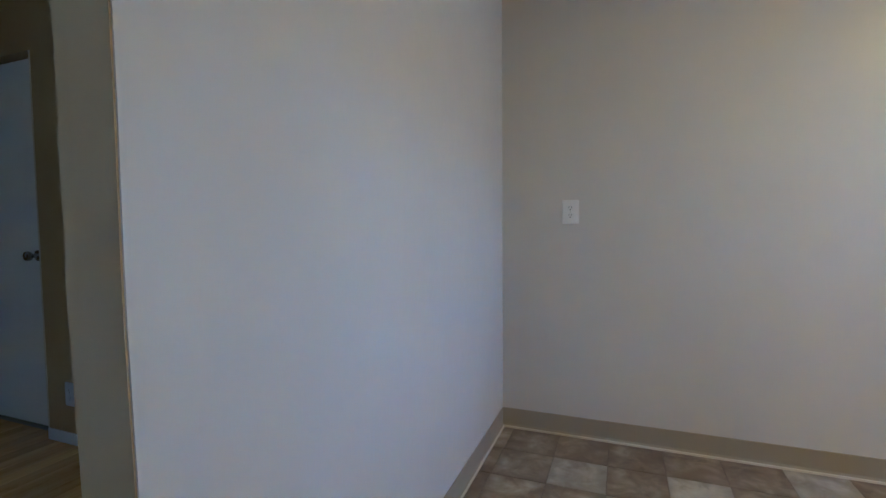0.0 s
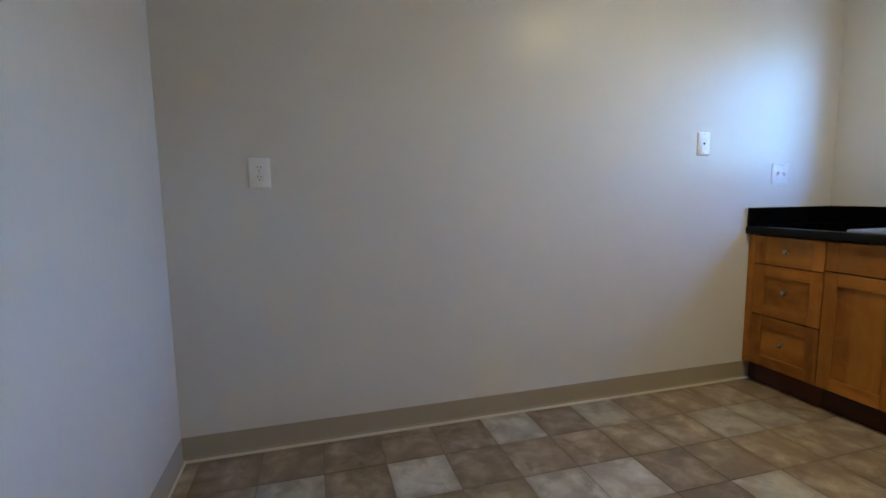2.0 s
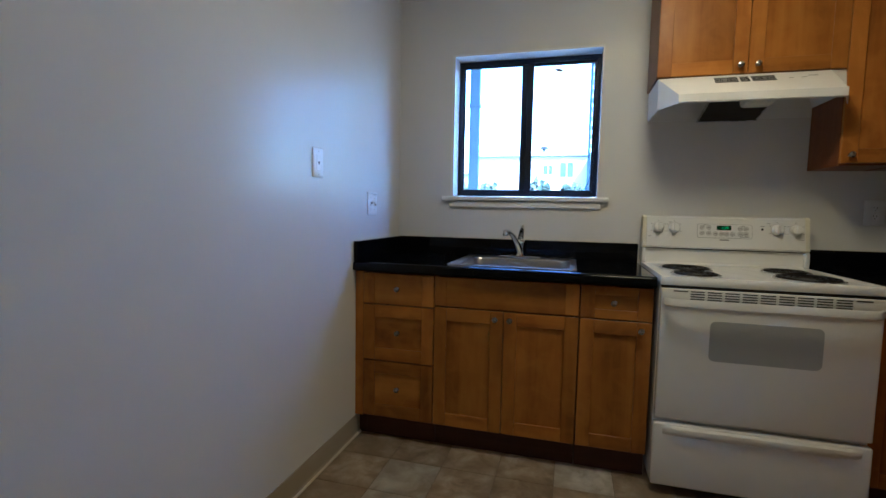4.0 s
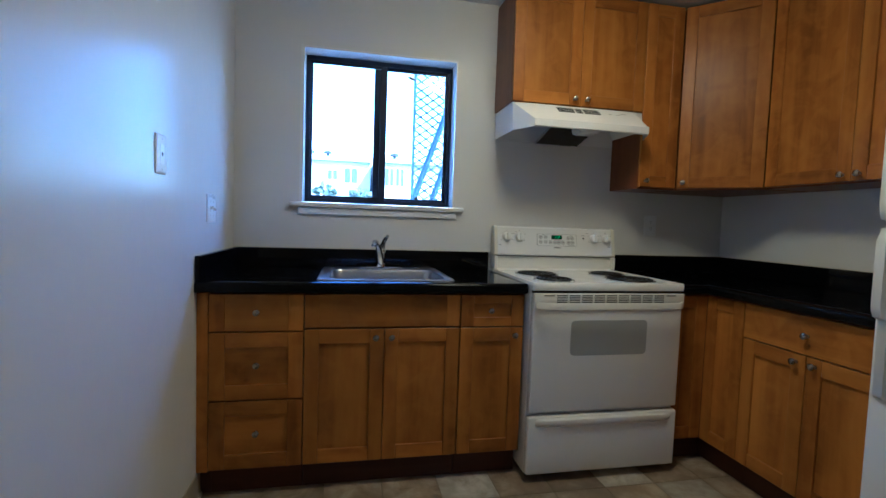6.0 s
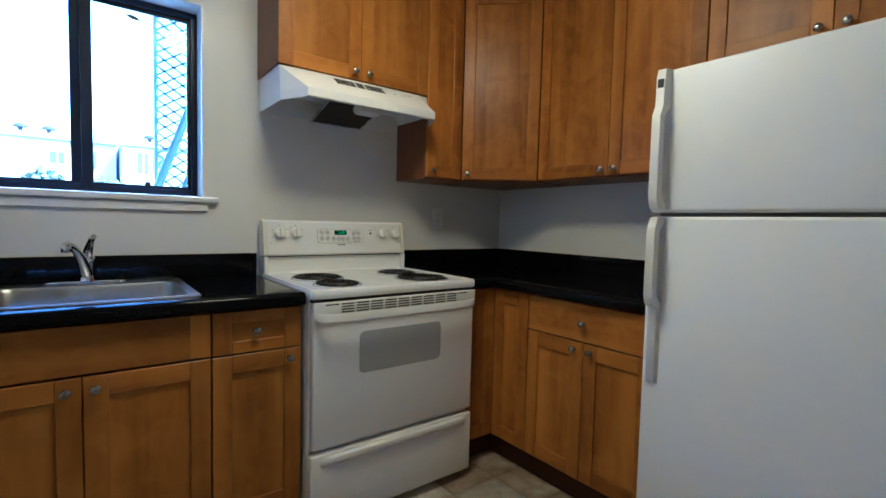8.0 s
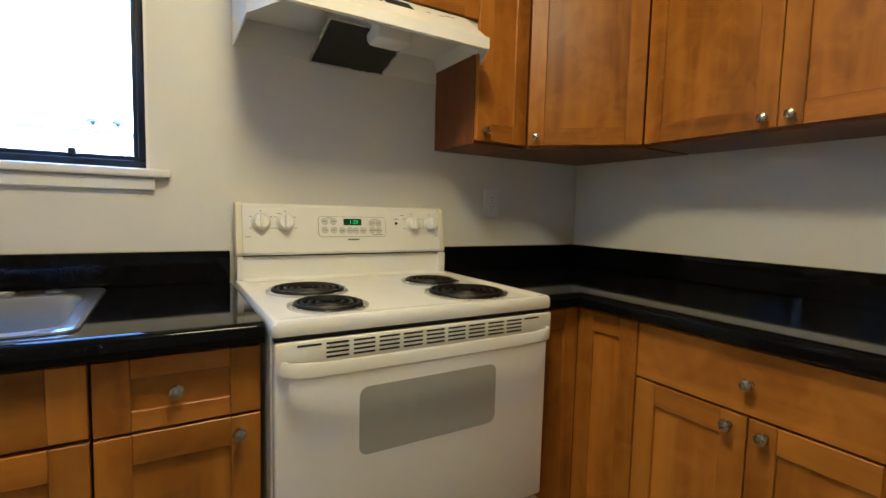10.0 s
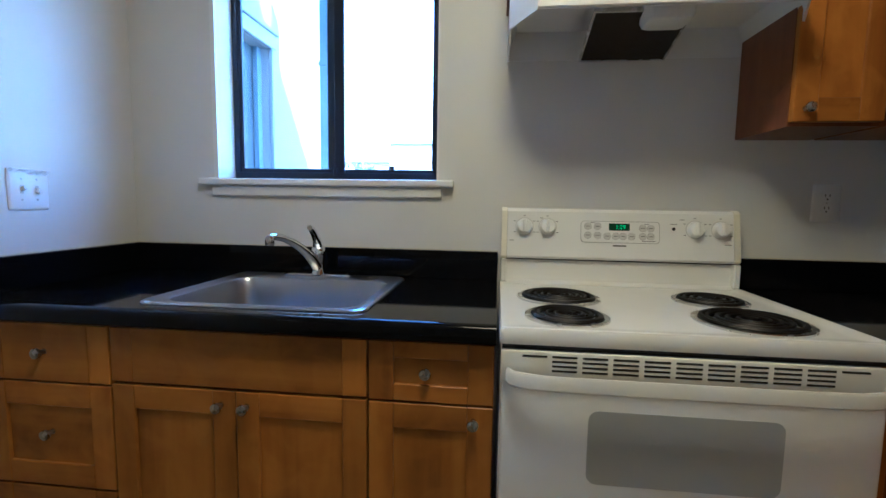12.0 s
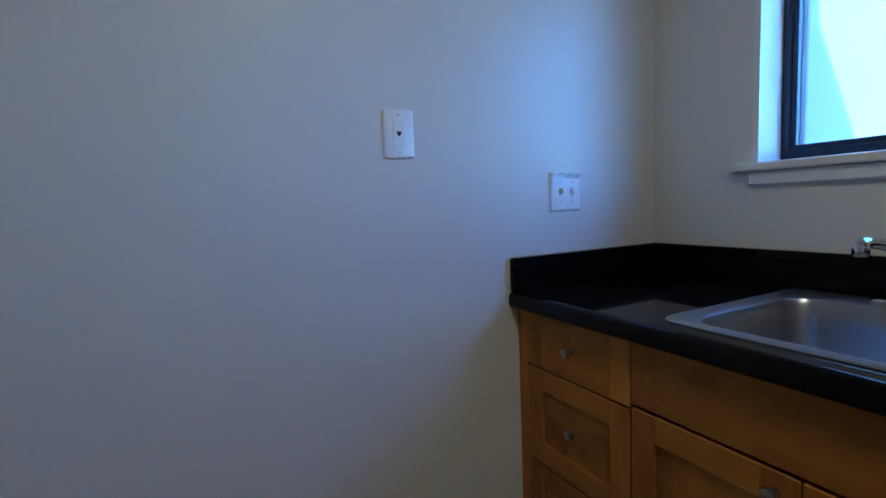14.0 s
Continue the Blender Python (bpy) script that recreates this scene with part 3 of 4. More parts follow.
# ---- sink and faucet ----
def stainless_sink():
    s = thing("sink", pose(0, 0, CT1), "stainless steel drop-in single-bowl sink", "sink")
    X0, X1, Y0, Y1 = -0.578, -0.045, -1.075, -0.463
    rings = [rrect(X0, X1, Y0, Y1, 0.035, 0.0008), rrect(X0 + 0.001, X1 - 0.001, Y0 + 0.001, Y1 - 0.001, 0.034, 0.004),
             rrect(X0 + 0.007, X1 - 0.007, Y0 + 0.007, Y1 - 0.007, 0.030, 0.0075), rrect(X0 + 0.020, X1 - 0.020, Y0 + 0.020, Y1 - 0.020, 0.026, 0.0055)]
    a, b, c, d = -0.549, -0.150, -1.040, -0.516
    rings += [rrect(a - 0.008, b + 0.008, c - 0.008, d + 0.008, 0.058, 0.0065), rrect(a, b, c, d, 0.054, 0.003)]
    for k, z in ((0.006, -0.010), (0.012, -0.060), (0.020, -0.130)):
        rings.append(rrect(a + k, b - k, c + k, d - k, 0.052, z))
    for k, z in ((0.030, -0.152), (0.055, -0.163), (0.12, -0.167)):
        rings.append(rrect(a + k, b - k, c + k, d - k, 0.048, z))
    part("bowl", loft(rings, cap=(False, True)), STEEL, s, "brushed stainless bowl and rim", smooth=True)
    part("drain", lathe([(0.001, -0.1655), (0.03, -0.1655), (0.042, -0.164), (0.045, -0.1655)], 24), CHROME, s, "chrome drain", pose(-0.338, -0.779, 0), True)
    part("hole_cover", lathe([(0.020, 0.006), (0.020, 0.0095), (0.015, 0.0115), (0.001, 0.012)], 20), STEEL, s, "round steel hole cover", pose(-0.085, -0.965, 0), True)
    return s
stainless_sink()

faucet = thing("faucet", pose(-0.092, -0.769, CT1 + 0.0065), "chrome single-lever kitchen faucet on the sink", "faucet")
plate = loft([rrect(-0.026, 0.026, -0.125, 0.125, 0.025, z) for z in (0.0, 0.006)] + [rrect(-0.020, 0.020, -0.118, 0.118, 0.019, 0.010)])
part("base_plate", plate, CHROME, faucet, smooth=True)
part("body", lathe([(0.027, 0.009), (0.025, 0.016), (0.021, 0.030), (0.021, 0.060), (0.024, 0.075), (0.025, 0.090), (0.021, 0.104), (0.012, 0.112), (0.001, 0.114)], 22),
     CHROME, faucet, smooth=True)
sp = curve_points([(-0.010, 0.002, 0.034), (-0.055, 0.012, 0.078), (-0.115, 0.024, 0.118), (-0.175, 0.037, 0.144), (-0.225, 0.047, 0.155), (-0.252, 0.052, 0.154)], 6)
part("spout", tube(sp, [0.019 - 0.008 * min(1, i / 18) for i in range(len(sp))], 12), CHROME, faucet, smooth=True)
part("aerator", lathe([(0.012, 0.0), (0.0135, -0.006), (0.0135, -0.022), (0.011, -0.026), (0.001, -0.026)], 16), CHROME, faucet, "chrome aerator tip", pose(-0.250, 0.052, 0.156), True)
hd = curve_points([(-0.004, 0.0, 0.104), (-0.022, -0.004, 0.128), (-0.058, -0.010, 0.150), (-0.098, -0.017, 0.172), (-0.125, -0.021, 0.178)], 5)
part("lever", tube(hd, [0.017 - 0.0085 * i / (len(hd) - 1) for i in range(len(hd))], 10), CHROME, faucet, smooth=True)

# ---- electric range ----
RY0, RY1 = -1.406, -2.168
def electric_range():
    r = thing("electric_range", pose(-0.688, RY0, 0, 0, 0, EAST), "white freestanding coil-top electric range", "range")
    W = RY0 - RY1  # local: u right, y into the range, face at y = 0
    body = box(0.001, W - 0.001, 0.035, 0.668, 0.035, 0.892, 0.003)
    part("body", body, ENAMEL, r, "white enamel side panels")
    for u in (0.05, W - 0.05):
        for v in (0.09, 0.61):
            part("foot", lathe([(0.014, 0.0), (0.016, 0.006), (0.010, 0.010), (0.010, 0.036)], 10), BLACK, r, "black levelling foot", pose(u, v, 0))
    # Solid black strip gives the gap its shade.
    part("gap_shade_strip", box(0.004, W - 0.004, 0.012, 0.036, 0.876, 0.896), BLACK, r, "black strip for the shade in the gap under the cooktop")
    # cooktop tray with a soft rim
    rings = [rrect(-0.002, W + 0.002, -0.004, 0.612, 0.012, 0.890), rrect(-0.003, W + 0.003, -0.006, 0.612, 0.012, 0.898),
             rrect(-0.003, W + 0.003, -0.006, 0.612, 0.012, 0.916), rrect(0.001, W - 0.001, -0.001, 0.612, 0.012, 0.9245),
             rrect(0.012, W - 0.012, 0.010, 0.606, 0.012, 0.9255), rrect(0.024, W - 0.024, 0.024, 0.600, 0.014, 0.9205), rrect(0.05, W - 0.05, 0.05, 0.585, 0.016, 0.9200)]
    part("cooktop", loft(rings), ENAMEL, r, "white enamel cooktop", smooth=True)
    # backguard: swept profile in (y, z)
    prof = [(0.668, 0.900), (0.668, 1.150), (0.662, 1.164), (0.650, 1.171), (0.632, 1.170), (0.620, 1.160), (0.596, 1.035), (0.592, 1.012),
            (0.600, 1.0035), (0.612, 1.002), (0.612, 0.996), (0.611, 0.950), (0.604, 0.930), (0.588, 0.9225), (0.580, 0.9215), (0.580, 0.900)]
    part("backguard", loft([[(u, y, z) for y, z in prof] for u in (0.022, 0.024, W - 0.024, W - 0.022)]), ENAMEL, r, "white enamel backguard", smooth=True)
    cap_prof = [(0.6685, 1.004), (0.6685, 1.150), (0.662, 1.1655), (0.650, 1.1725), (0.631, 1.1715), (0.6185, 1.161), (0.5945, 1.035), (0.5905, 1.012), (0.599, 1.0025)]
    for u in (0.003, W - 0.021):
        part("end_cap", loft([[(u + d, y, z) for y, z in cap_prof] for d in (0, 0.018)]), AGED, r, "yellowed plastic end cap")
    for u in (0.003, W - 0.0215):
        part("end_cap", box(u, u + 0.0185, 0.585, 0.667, 0.925, 1.001, 0.003), ENAMEL, r, "white enamel end piece")
    part("seam", box(0.004, W - 0.004, 0.606, 0.640, 0.9985, 1.0018), BLACK, r, "dark seam line")
    # sloping control face: from (0.620, 1.160) to (0.596, 1.035)
    tilt = -math.degrees(math.atan2(0.024, 0.125))
    face = pose(0, 0.6075, 1.0965, tilt)
    ctrl = part("control_panel", loft([[(u, -0.0015 * k, z) for u, z in [(p.x, p.y) for p in rrect(0.262, 0.512, -0.036, 0.036, 0.012, 0)]] for k in (0, 1)]),
                BTN_RIM, r, "outlined control panel", face)
    part("panel_face", loft([[(p.x, -0.0018 - 0.0004 * k, p.y) for p in rrect(0.2635, 0.5105, -0.0345, 0.0345, 0.011, 0)] for k in (0, 1)]), ENAMEL, ctrl)
    disp = part("display", box(0.352, 0.418, -0.0036, -0.002, 0.005, 0.0285, 0.0015), DISPLAY, ctrl, "dark green clock display")
    font = bpy.data.curves.new("clock_digits", "FONT")
    font.body, font.size, font.align_x = "1:29", 0.019, "CENTER"
    tmp = new("digits", font)
    mesh = bpy.data.meshes.new_from_object(tmp)
    bpy.data.objects.remove(tmp)
    mesh.materials.append(DIGIT)
    shared("digits", mesh, disp, pose(0.389, -0.0042, 0.0105, 90), "lit green digits")
    rim = link("button", lathe([(0.0108, 0.0), (0.0108, -0.0012), (0.009, -0.0016), (0.001, -0.0018)], 16, axis="y"), BTN, smooth=True)
    btn = rim.data
    bpy.data.objects.remove(rim)
    for u, z in ((0.285, 0.018), (0.316, 0.018), (0.285, -0.012), (0.316, -0.012), (0.347, -0.014), (0.374, -0.014), (0.397, -0.014), (0.424, -0.014),
                 (0.459, 0.014), (0.484, 0.014), (0.459, -0.013), (0.484, -0.013)):
        b = shared("button", btn, ctrl, pose(u, -0.0022, z))
        ringm = lathe([(0.0118, 0.0), (0.0118, -0.0008), (0.0105, -0.0008), (0.0105, 0.0)], 16, axis="y")
        part("button_outline", ringm, BTN_RIM, b)
        part("print", box(-0.006, 0.006, -0.0022, -0.0017, -0.0012, 0.0012), MARK, b)
    for u0, u1, z in ((0.293, 0.309, 0.0305), (0.464, 0.479, 0.0275), (0.457, 0.498, -0.0285)):
        part("print", box(u0, u1, -0.0026, -0.0021, z - 0.0010, z + 0.0010), MARK, ctrl, "fine grey lettering bar")
    part("maker_bar", box(0.366, 0.408, -0.0012, 0.0, -0.0475, -0.0425), MARK, r, "small grey maker's bar", face)
    part("pilot_light", lathe([(0.0055, 0.0), (0.0055, -0.002), (0.001, -0.003)], 12, axis="y"), BLACK, r, "black indicator dot", face @ pose(0.556, 0, 0.014))
    for u0, u1, z in ((0.546, 0.566, 0.030), (0.575, 0.589, 0.045), (0.022 + 0.008, 0.045, -0.034), (0.712, 0.732, -0.034), (0.128, 0.140, 0.043)):
        part("print", box(u0, u1, -0.0010, 0.0, z - 0.0010, z + 0.0010), MARK, r, "fine grey lettering bar", face)
    for u in (0.078, 0.154, 0.622, 0.700):
        k = lathe([(0.027, 0.0), (0.0275, -0.003), (0.0245, -0.006), (0.0235, -0.018), (0.021, -0.022), (0.001, -0.0225)], 26, axis="y")
        ko = part("knob", k, KNOB_W, r, "white round burner knob", face @ pose(u, -0.0005, 0.013), True)
        grip = loft([[Vector((p.x, y, p.y)) for p in rrect(-0.006 * s, 0.006 * s, -0.0205, 0.0205, 0.0055 * s, 0, 3)] for y, s in ((-0.018, 1.1), (-0.030, 0.75), (-0.032, 0.5))])
        part("grip", grip, KNOB_W, ko, "raised finger grip", smooth=True)
        # Grey ring drawn as the knob's shadow on the panel.
        part("skirt_shadow_ring", lathe([(0.0300, 0.0), (0.0300, -0.0012), (0.0265, -0.0012), (0.0265, 0.0)], 26, axis="y"), BTN, ko)
        for a in (-120, -60, 0, 60, 120):
            q = radians(a)
            part("print", box(-0.0035, 0.0035, -0.0005, 0.0005, -0.0011, 0.0011), MARK, ko, m=pose(0.037 * math.sin(q), 0, 0.037 * math.cos(q)))
    # burners
    for u, v, R in ((0.164, 0.360, 0.100), (0.155, 0.132, 0.083), (0.583, 0.386, 0.083), (0.572, 0.150, 0.108)):
        bo = part("burner", lathe([(R + 0.015, 0.9200), (R + 0.015, 0.9250), (R + 0.011, 0.9268), (R + 0.003, 0.9258), (R - 0.006, 0.9215), (0.02, 0.9203), (0.001, 0.9203)], 40),
                  DRIP, r, "worn chrome drip pan", pose(u, v, 0), True)
        turns = 5.0 if R > 0.09 else 4.0
        n = int(turns * 22)
        pts = [(p * math.cos(a), p * math.sin(a), 0.9275) for p, a in ((0.018 + (R - 0.022) * min(1.0, i / (n - 20)), 2 * math.pi * turns * i / n) for i in range(n + 1))]
        part("coil", tube(pts, 0.0052, 7), COIL, bo, "black spiral heating coil", smooth=True)
        for a in (90, 210, 330):
            q = radians(a)
            part("coil_support", tube([(0.01 * math.cos(q), 0.01 * math.sin(q), 0.9225), ((R - 0.003) * math.cos(q), (R - 0.003) * math.sin(q), 0.9225)], 0.0022, 6), COIL, bo, "dark coil support arm")
    # oven door
    door = part("oven_door", box(0.003, W - 0.003, 0.0, 0.034, 0.330, 0.872, 0.007, 3), ENAMEL, r, "white enamel oven door", smooth=True)
    gl = loft([[Vector((p.x, y, p.y)) for p in rrect(0.188, 0.576, 0.590, 0.753, 0.022, 0)] for y in (-0.0006, 0.004)])
    part("oven_window", gl, OVEN_GLASS, door, "grey tinted oven window")
    # vent strip with slots
    part("vent_strip", box(0.001, W - 0.001, -0.010, 0.002, 0.812, 0.878, 0.004, 2), HANDLE_W, door, "white slotted vent strip", smooth=True)
    for i in range(11):
        for k in range(1 if i in (0, 10) else 4):
            u0 = 0.046 + i * 0.0615
            part("vent_slot", box(u0, u0 + 0.051, -0.0106, -0.006, 0.8662 - k * 0.0100, 0.8706 - k * 0.0100), BLACK, door)
    hpts = [(0.012, -0.010), (0.020, -0.026), (0.040, -0.042), (0.075, -0.050), (0.16, -0.054), (W / 2, -0.055), (W - 0.16, -0.054), (W - 0.075, -0.050),
            (W - 0.040, -0.042), (W - 0.020, -0.026), (W - 0.012, -0.010)]
    hr = []
    for i, (u, y) in enumerate(hpts):
        t = 0.006
        nx = -1 if i < 4 else (1 if i > 6 else 0)
        w = 0.010 if 2 < i < 8 else 0.012
        inner = (u - nx * w * 0.9, y + (w if 1 < i < 9 else 0.0))
        hr.append([(u, y, 0.812), (u, y, 0.836), (u * 0.7 + inner[0] * 0.3, y * 0.7 + inner[1] * 0.3, 0.841), (inner[0], inner[1], 0.839), (inner[0], inner[1], 0.810), (u * 0.7 + inner[0] * 0.3, y * 0.7 + inner[1] * 0.3, 0.808)])
    part("door_handle", loft(hr), HANDLE_W, door, "cream-white bowed door handle", smooth=True)
    # storage drawer with a scooped pull
    dr = part("storage_drawer", box(-0.001, W + 0.001, -0.002, 0.034, 0.040, 0.312, 0.010, 3), ENAMEL, r, "white enamel storage drawer", smooth=True)
    lip = [(-0.002, 0.262), (-0.012, 0.272), (-0.017, 0.284), (-0.014, 0.295), (-0.004, 0.302), (0.002, 0.302), (0.002, 0.262)]
    rings = []
    for u, s in ((0.030, 0.05), (0.05, 0.55), (0.085, 1), (W - 0.085, 1), (W - 0.05, 0.55), (W - 0.030, 0.05)):
        rings.append([(u, y * s if y < 0 else y, z) for y, z in lip])
    part("pull_lip", loft(rings), ENAMEL, dr, "moulded pull ridge", smooth=True)
    # Black bar drawn for the shade below the storage drawer.
    part("kick_shadow", box(0.02, W - 0.02, 0.060, 0.075, 0.006, 0.038), BLACK, r, "black strip for the shade under the drawer")
electric_range()

# ---- range hood ----
hood = thing("range_hood", pose(0, 0, 0), "white under-cabinet range hood with dark filter", "range hood")
HB, HL, HT = 1.668, 1.706, 1.816
low = [(-0.001, -1.413), (-0.300, -1.413), (-0.432, -1.478), (-0.432, -2.106), (-0.300, -2.172), (-0.001, -2.172)]
top = [(-0.001, -1.413), (-0.282, -1.413), (-0.290, -1.478), (-0.290, -2.106), (-0.282, -2.172), (-0.001, -2.172)]
ins = [(-0.003, -1.418), (-0.298, -1.418), (-0.427, -1.481), (-0.427, -2.103), (-0.298, -2.167), (-0.003, -2.167)]
ins2 = [(-0.003, -1.440), (-0.285, -1.440), (-0.330, -1.50), (-0.330, -2.085), (-0.285, -2.145), (-0.003, -2.145)]
rings = [[(x, y, z) for x, y in ring_] for ring_, z in ((top, HT), (low, HL), (low, HB), (ins, HB), (ins, HL - 0.006), (ins2, HT - 0.055))]
hs = loft(rings)
part("shell", hs, HOOD_W, hood, "white enamel hood shell")
part("lip", box(-0.438, -0.4325, -2.108, -1.476, HB + 0.002, HL + 0.002, 0.002), HOOD_W, hood, "raised front lip")
fslope = math.degrees(math.atan2(HT - HL, 0.142))
hf = pose(-0.361, -1.792, 0.5 * (HT + HL), 0, 0, 0) @ pose(0, 0, 0, 0, -fslope, 0)
# local x runs up the slope, z out of it, y along the front
for y0, y1, n in ((0.058, 0.150, 5), (0.012, 0.048, 5), (-0.090, 0.002, 5)):
    for k in range(n):
        c = 0.060 - k * 0.0110
        part("vent_slot", box(c - 0.0032, c + 0.0032, y0, y1, -0.002, 0.0012), BLACK, hood, m=hf)
for y0, y1, c in ((-0.155, -0.140, 0.03), (-0.205, -0.185, 0.03), (-0.250, -0.215, 0.045)):
    part("print", box(c - 0.002, c + 0.002, y0, y1, -0.001, 0.0008), BTN_RIM, hood, "faint grey lettering bar", m=hf)
fl = math.degrees(math.atan2(0.066, 0.235))
fm = pose(-0.155, -1.778, 1.690) @ pose(0, 0, 0, 0, fl, 0)
fil = part("filter", box(-0.118, 0.118, -0.130, 0.130, -0.004, 0.004), FILTER, hood, "dark greasy mesh filter", m=fm)
frm = bmesh.new()
for a in ((-0.122, 0.122, -0.134, -0.128), (-0.122, 0.122, 0.128, 0.134), (-0.122, -0.116, -0.128, 0.128), (0.116, 0.122, -0.128, 0.128)):
    box(*a, -0.006, 0.006, bm=frm)
part("filter_frame", frm, DRIP, fil, "thin metal filter rim")
lens = loft([[Vector((p.x, p.y, z)) for p in rrect(-0.05 * s, 0.05 * s, -0.062 * s, 0.062 * s, 0.012, 0)] for z, s in ((0.045, 1.0), (0.000, 0.98), (-0.012, 0.90), (-0.016, 0.78))])
part("lamp_lens", lens, HOOD_W, hood, "white plastic hood lamp cover", pose(-0.272, -1.838, 1.694), True)
part("screw", lathe([(0.006, 0.0), (0.006, -0.006), (0.001, -0.008)], 10), BLACK, hood, "small dark screw", pose(-0.275, -2.055, 1.753))

# ---- refrigerator ----
def fridge():
    f = thing("refrigerator", pose(-1.490, -2.186, 0, 0, 0, SOUTH), "white top-freezer refrigerator with moulded handles", "refrigerator")
    W = 0.760
    part("body", box(0.004, W - 0.004, 0.062, 0.780, 0.020, 1.640, 0.006, 2), FRIDGE_W, f, "white textured steel body")
    part("grille", box(0.01, W - 0.01, 0.045, 0.061, 0.012, 0.085, 0.004), BLACK, f, "dark toe grille")
    part("gasket", box(0.012, W - 0.012, 0.050, 0.061, 0.095, 1.645), BTN_RIM, f, "grey door gasket")
    up = part("freezer_door", box(0.0, W, 0.0, 0.050, 1.224, 1.656, 0.012, 4), FRIDGE_W, f, "white freezer door", smooth=True)
    lo = part("fridge_door", box(0.0, W, 0.0, 0.050, 0.092, 1.212, 0.012, 4), FRIDGE_W, f, "white lower door", smooth=True)
    def handle(door, path, label):
        """path: (z, outward, thickness) down the handle."""
        rings = []
        for z, o, th in path:
            u0, u1 = 0.016, 0.054
            rings.append([(u0, -o, z), (u0 + 0.006, -o - th, z), (u1 - 0.006, -o - th, z), (u1, -o, z)])
        return part("handle", loft(rings), HANDLE_W, door, label, smooth=True)
    handle(up, [(1.654, 0.0005, 0.024), (1.60, 0.0005, 0.030), (1.545, 0.0005, 0.032), (1.528, 0.018, 0.022), (1.512, 0.032, 0.016), (1.278, 0.032, 0.016),
                (1.262, 0.018, 0.028), (1.246, 0.0005, 0.042), (1.232, 0.0005, 0.034)], "white moulded handle")
    handle(lo, [(1.206, 0.0005, 0.034), (1.194, 0.0005, 0.035), (1.182, 0.016, 0.026), (1.166, 0.032, 0.016), (0.970, 0.032, 0.016), (0.954, 0.018, 0.026),
                (0.938, 0.0005, 0.036), (0.930, 0.0005, 0.015), (0.70, 0.0005, 0.012), (0.690, 0.0005, 0.005)], "white moulded handle")
    part("handle_trim", box(0.013, 0.056, -0.002, 0.0005, 1.232, 1.652, 0.0008), HANDLE_W, up, "handle backing strip")
    part("handle_trim", box(0.013, 0.056, -0.002, 0.0005, 0.93, 1.204, 0.0008), HANDLE_W, lo, "handle backing strip")
    part("badge", box(0.026, 0.044, -0.0315, -0.0285, 1.598, 1.624, 0.001), BLACK, up, "small black maker's badge")
    part("hinge_cover", box(W - 0.075, W - 0.01, 0.005, 0.10, 1.6565, 1.674, 0.005), HANDLE_W, f, "white hinge cover")
fridge()

# ---- wall plates ----
def plate_body(parent, w, h):
    bm = loft([rrect(-w / 2, w / 2, -h / 2, h / 2, 0.006, 0.0005), rrect(-w / 2, w / 2, -h / 2, h / 2, 0.006, 0.003),
               rrect(-w / 2 + 0.005, w / 2 - 0.005, -h / 2 + 0.005, h / 2 - 0.005, 0.004, 0.0065)])
    part("cover_plate", bm, PLATE, parent, smooth=True)

def screw(parent, u, v, z=0.0065):
    part("screw", lathe([(0.0032, z - 0.001), (0.0032, z + 0.0006), (0.001, z + 0.001)], 10), BTN, parent, m=pose(u, v, 0))

def wall_mount(name, m, w, h, label, category):
    """Plates lie in local u, v with z out of the wall."""
    t = thing(name, m, label, category)
    plate_body(t, w, h)
    return t

NORTH_FACE = lambda x, z: pose(x, 0.0, z, 90)
EAST_FACE = lambda y, z: pose(0.0, y, z, 90, 0, -90)
def outlet(m, label):
    o = wall_mount("wall_outlet", m, 0.086, 0.125, label, "outlet")
    for v in (0.020, -0.020):
        fc = part("socket", loft([[(p.x, p.y, z) for p in rrect(-0.017, 0.017, v - 0.0145, v + 0.0145, 0.009, 0)] for z in (0.0062, 0.0082)]), PLATE, o)
        for u in (-0.0065, 0.0065):
            part("slot", box(u - 0.0012, u + 0.0012, v + 0.001, v + 0.0095, 0.0078, 0.0085), SLOT, fc)
        part("slot", lathe([(0.0028, 0.0078), (0.0028, 0.0085), (0.001, 0.0086)], 8), SLOT, fc, m=pose(0, v - 0.0075, 0))
    screw(o, 0, 0)
outlet(NORTH_FACE(-3.224, 1.205), "white duplex power outlet on the plain wall")
outlet(EAST_FACE(-2.457, 1.202), "white power outlet on the wall above the counter")
outlet(pose(-5.665, -1.0, 0.268, 90), "white power outlet low on the hall wall")
jack = wall_mount("phone_jack", NORTH_FACE(-0.971, 1.364), 0.084, 0.124, "white telephone jack plate on the wall", "phone jack")
part("insert", box(-0.0165, 0.0165, -0.033, 0.033, 0.006, 0.0078, 0.0006), PLATE, jack)
part("port", loft([[(x, y, z) for x, y in ((-0.006, 0.006), (0.006, 0.006), (0.006, 0.0), (0.0, -0.008), (-0.006, 0.0))] for z in (0.0072, 0.0082)]), SLOT, jack, "dark phone socket")
screw(jack, 0, 0.048)
screw(jack, 0, -0.048)
switch = wall_mount("light_switch", NORTH_FACE(-0.417, 1.204), 0.122, 0.122, "white double toggle light switch plate", "light switch")
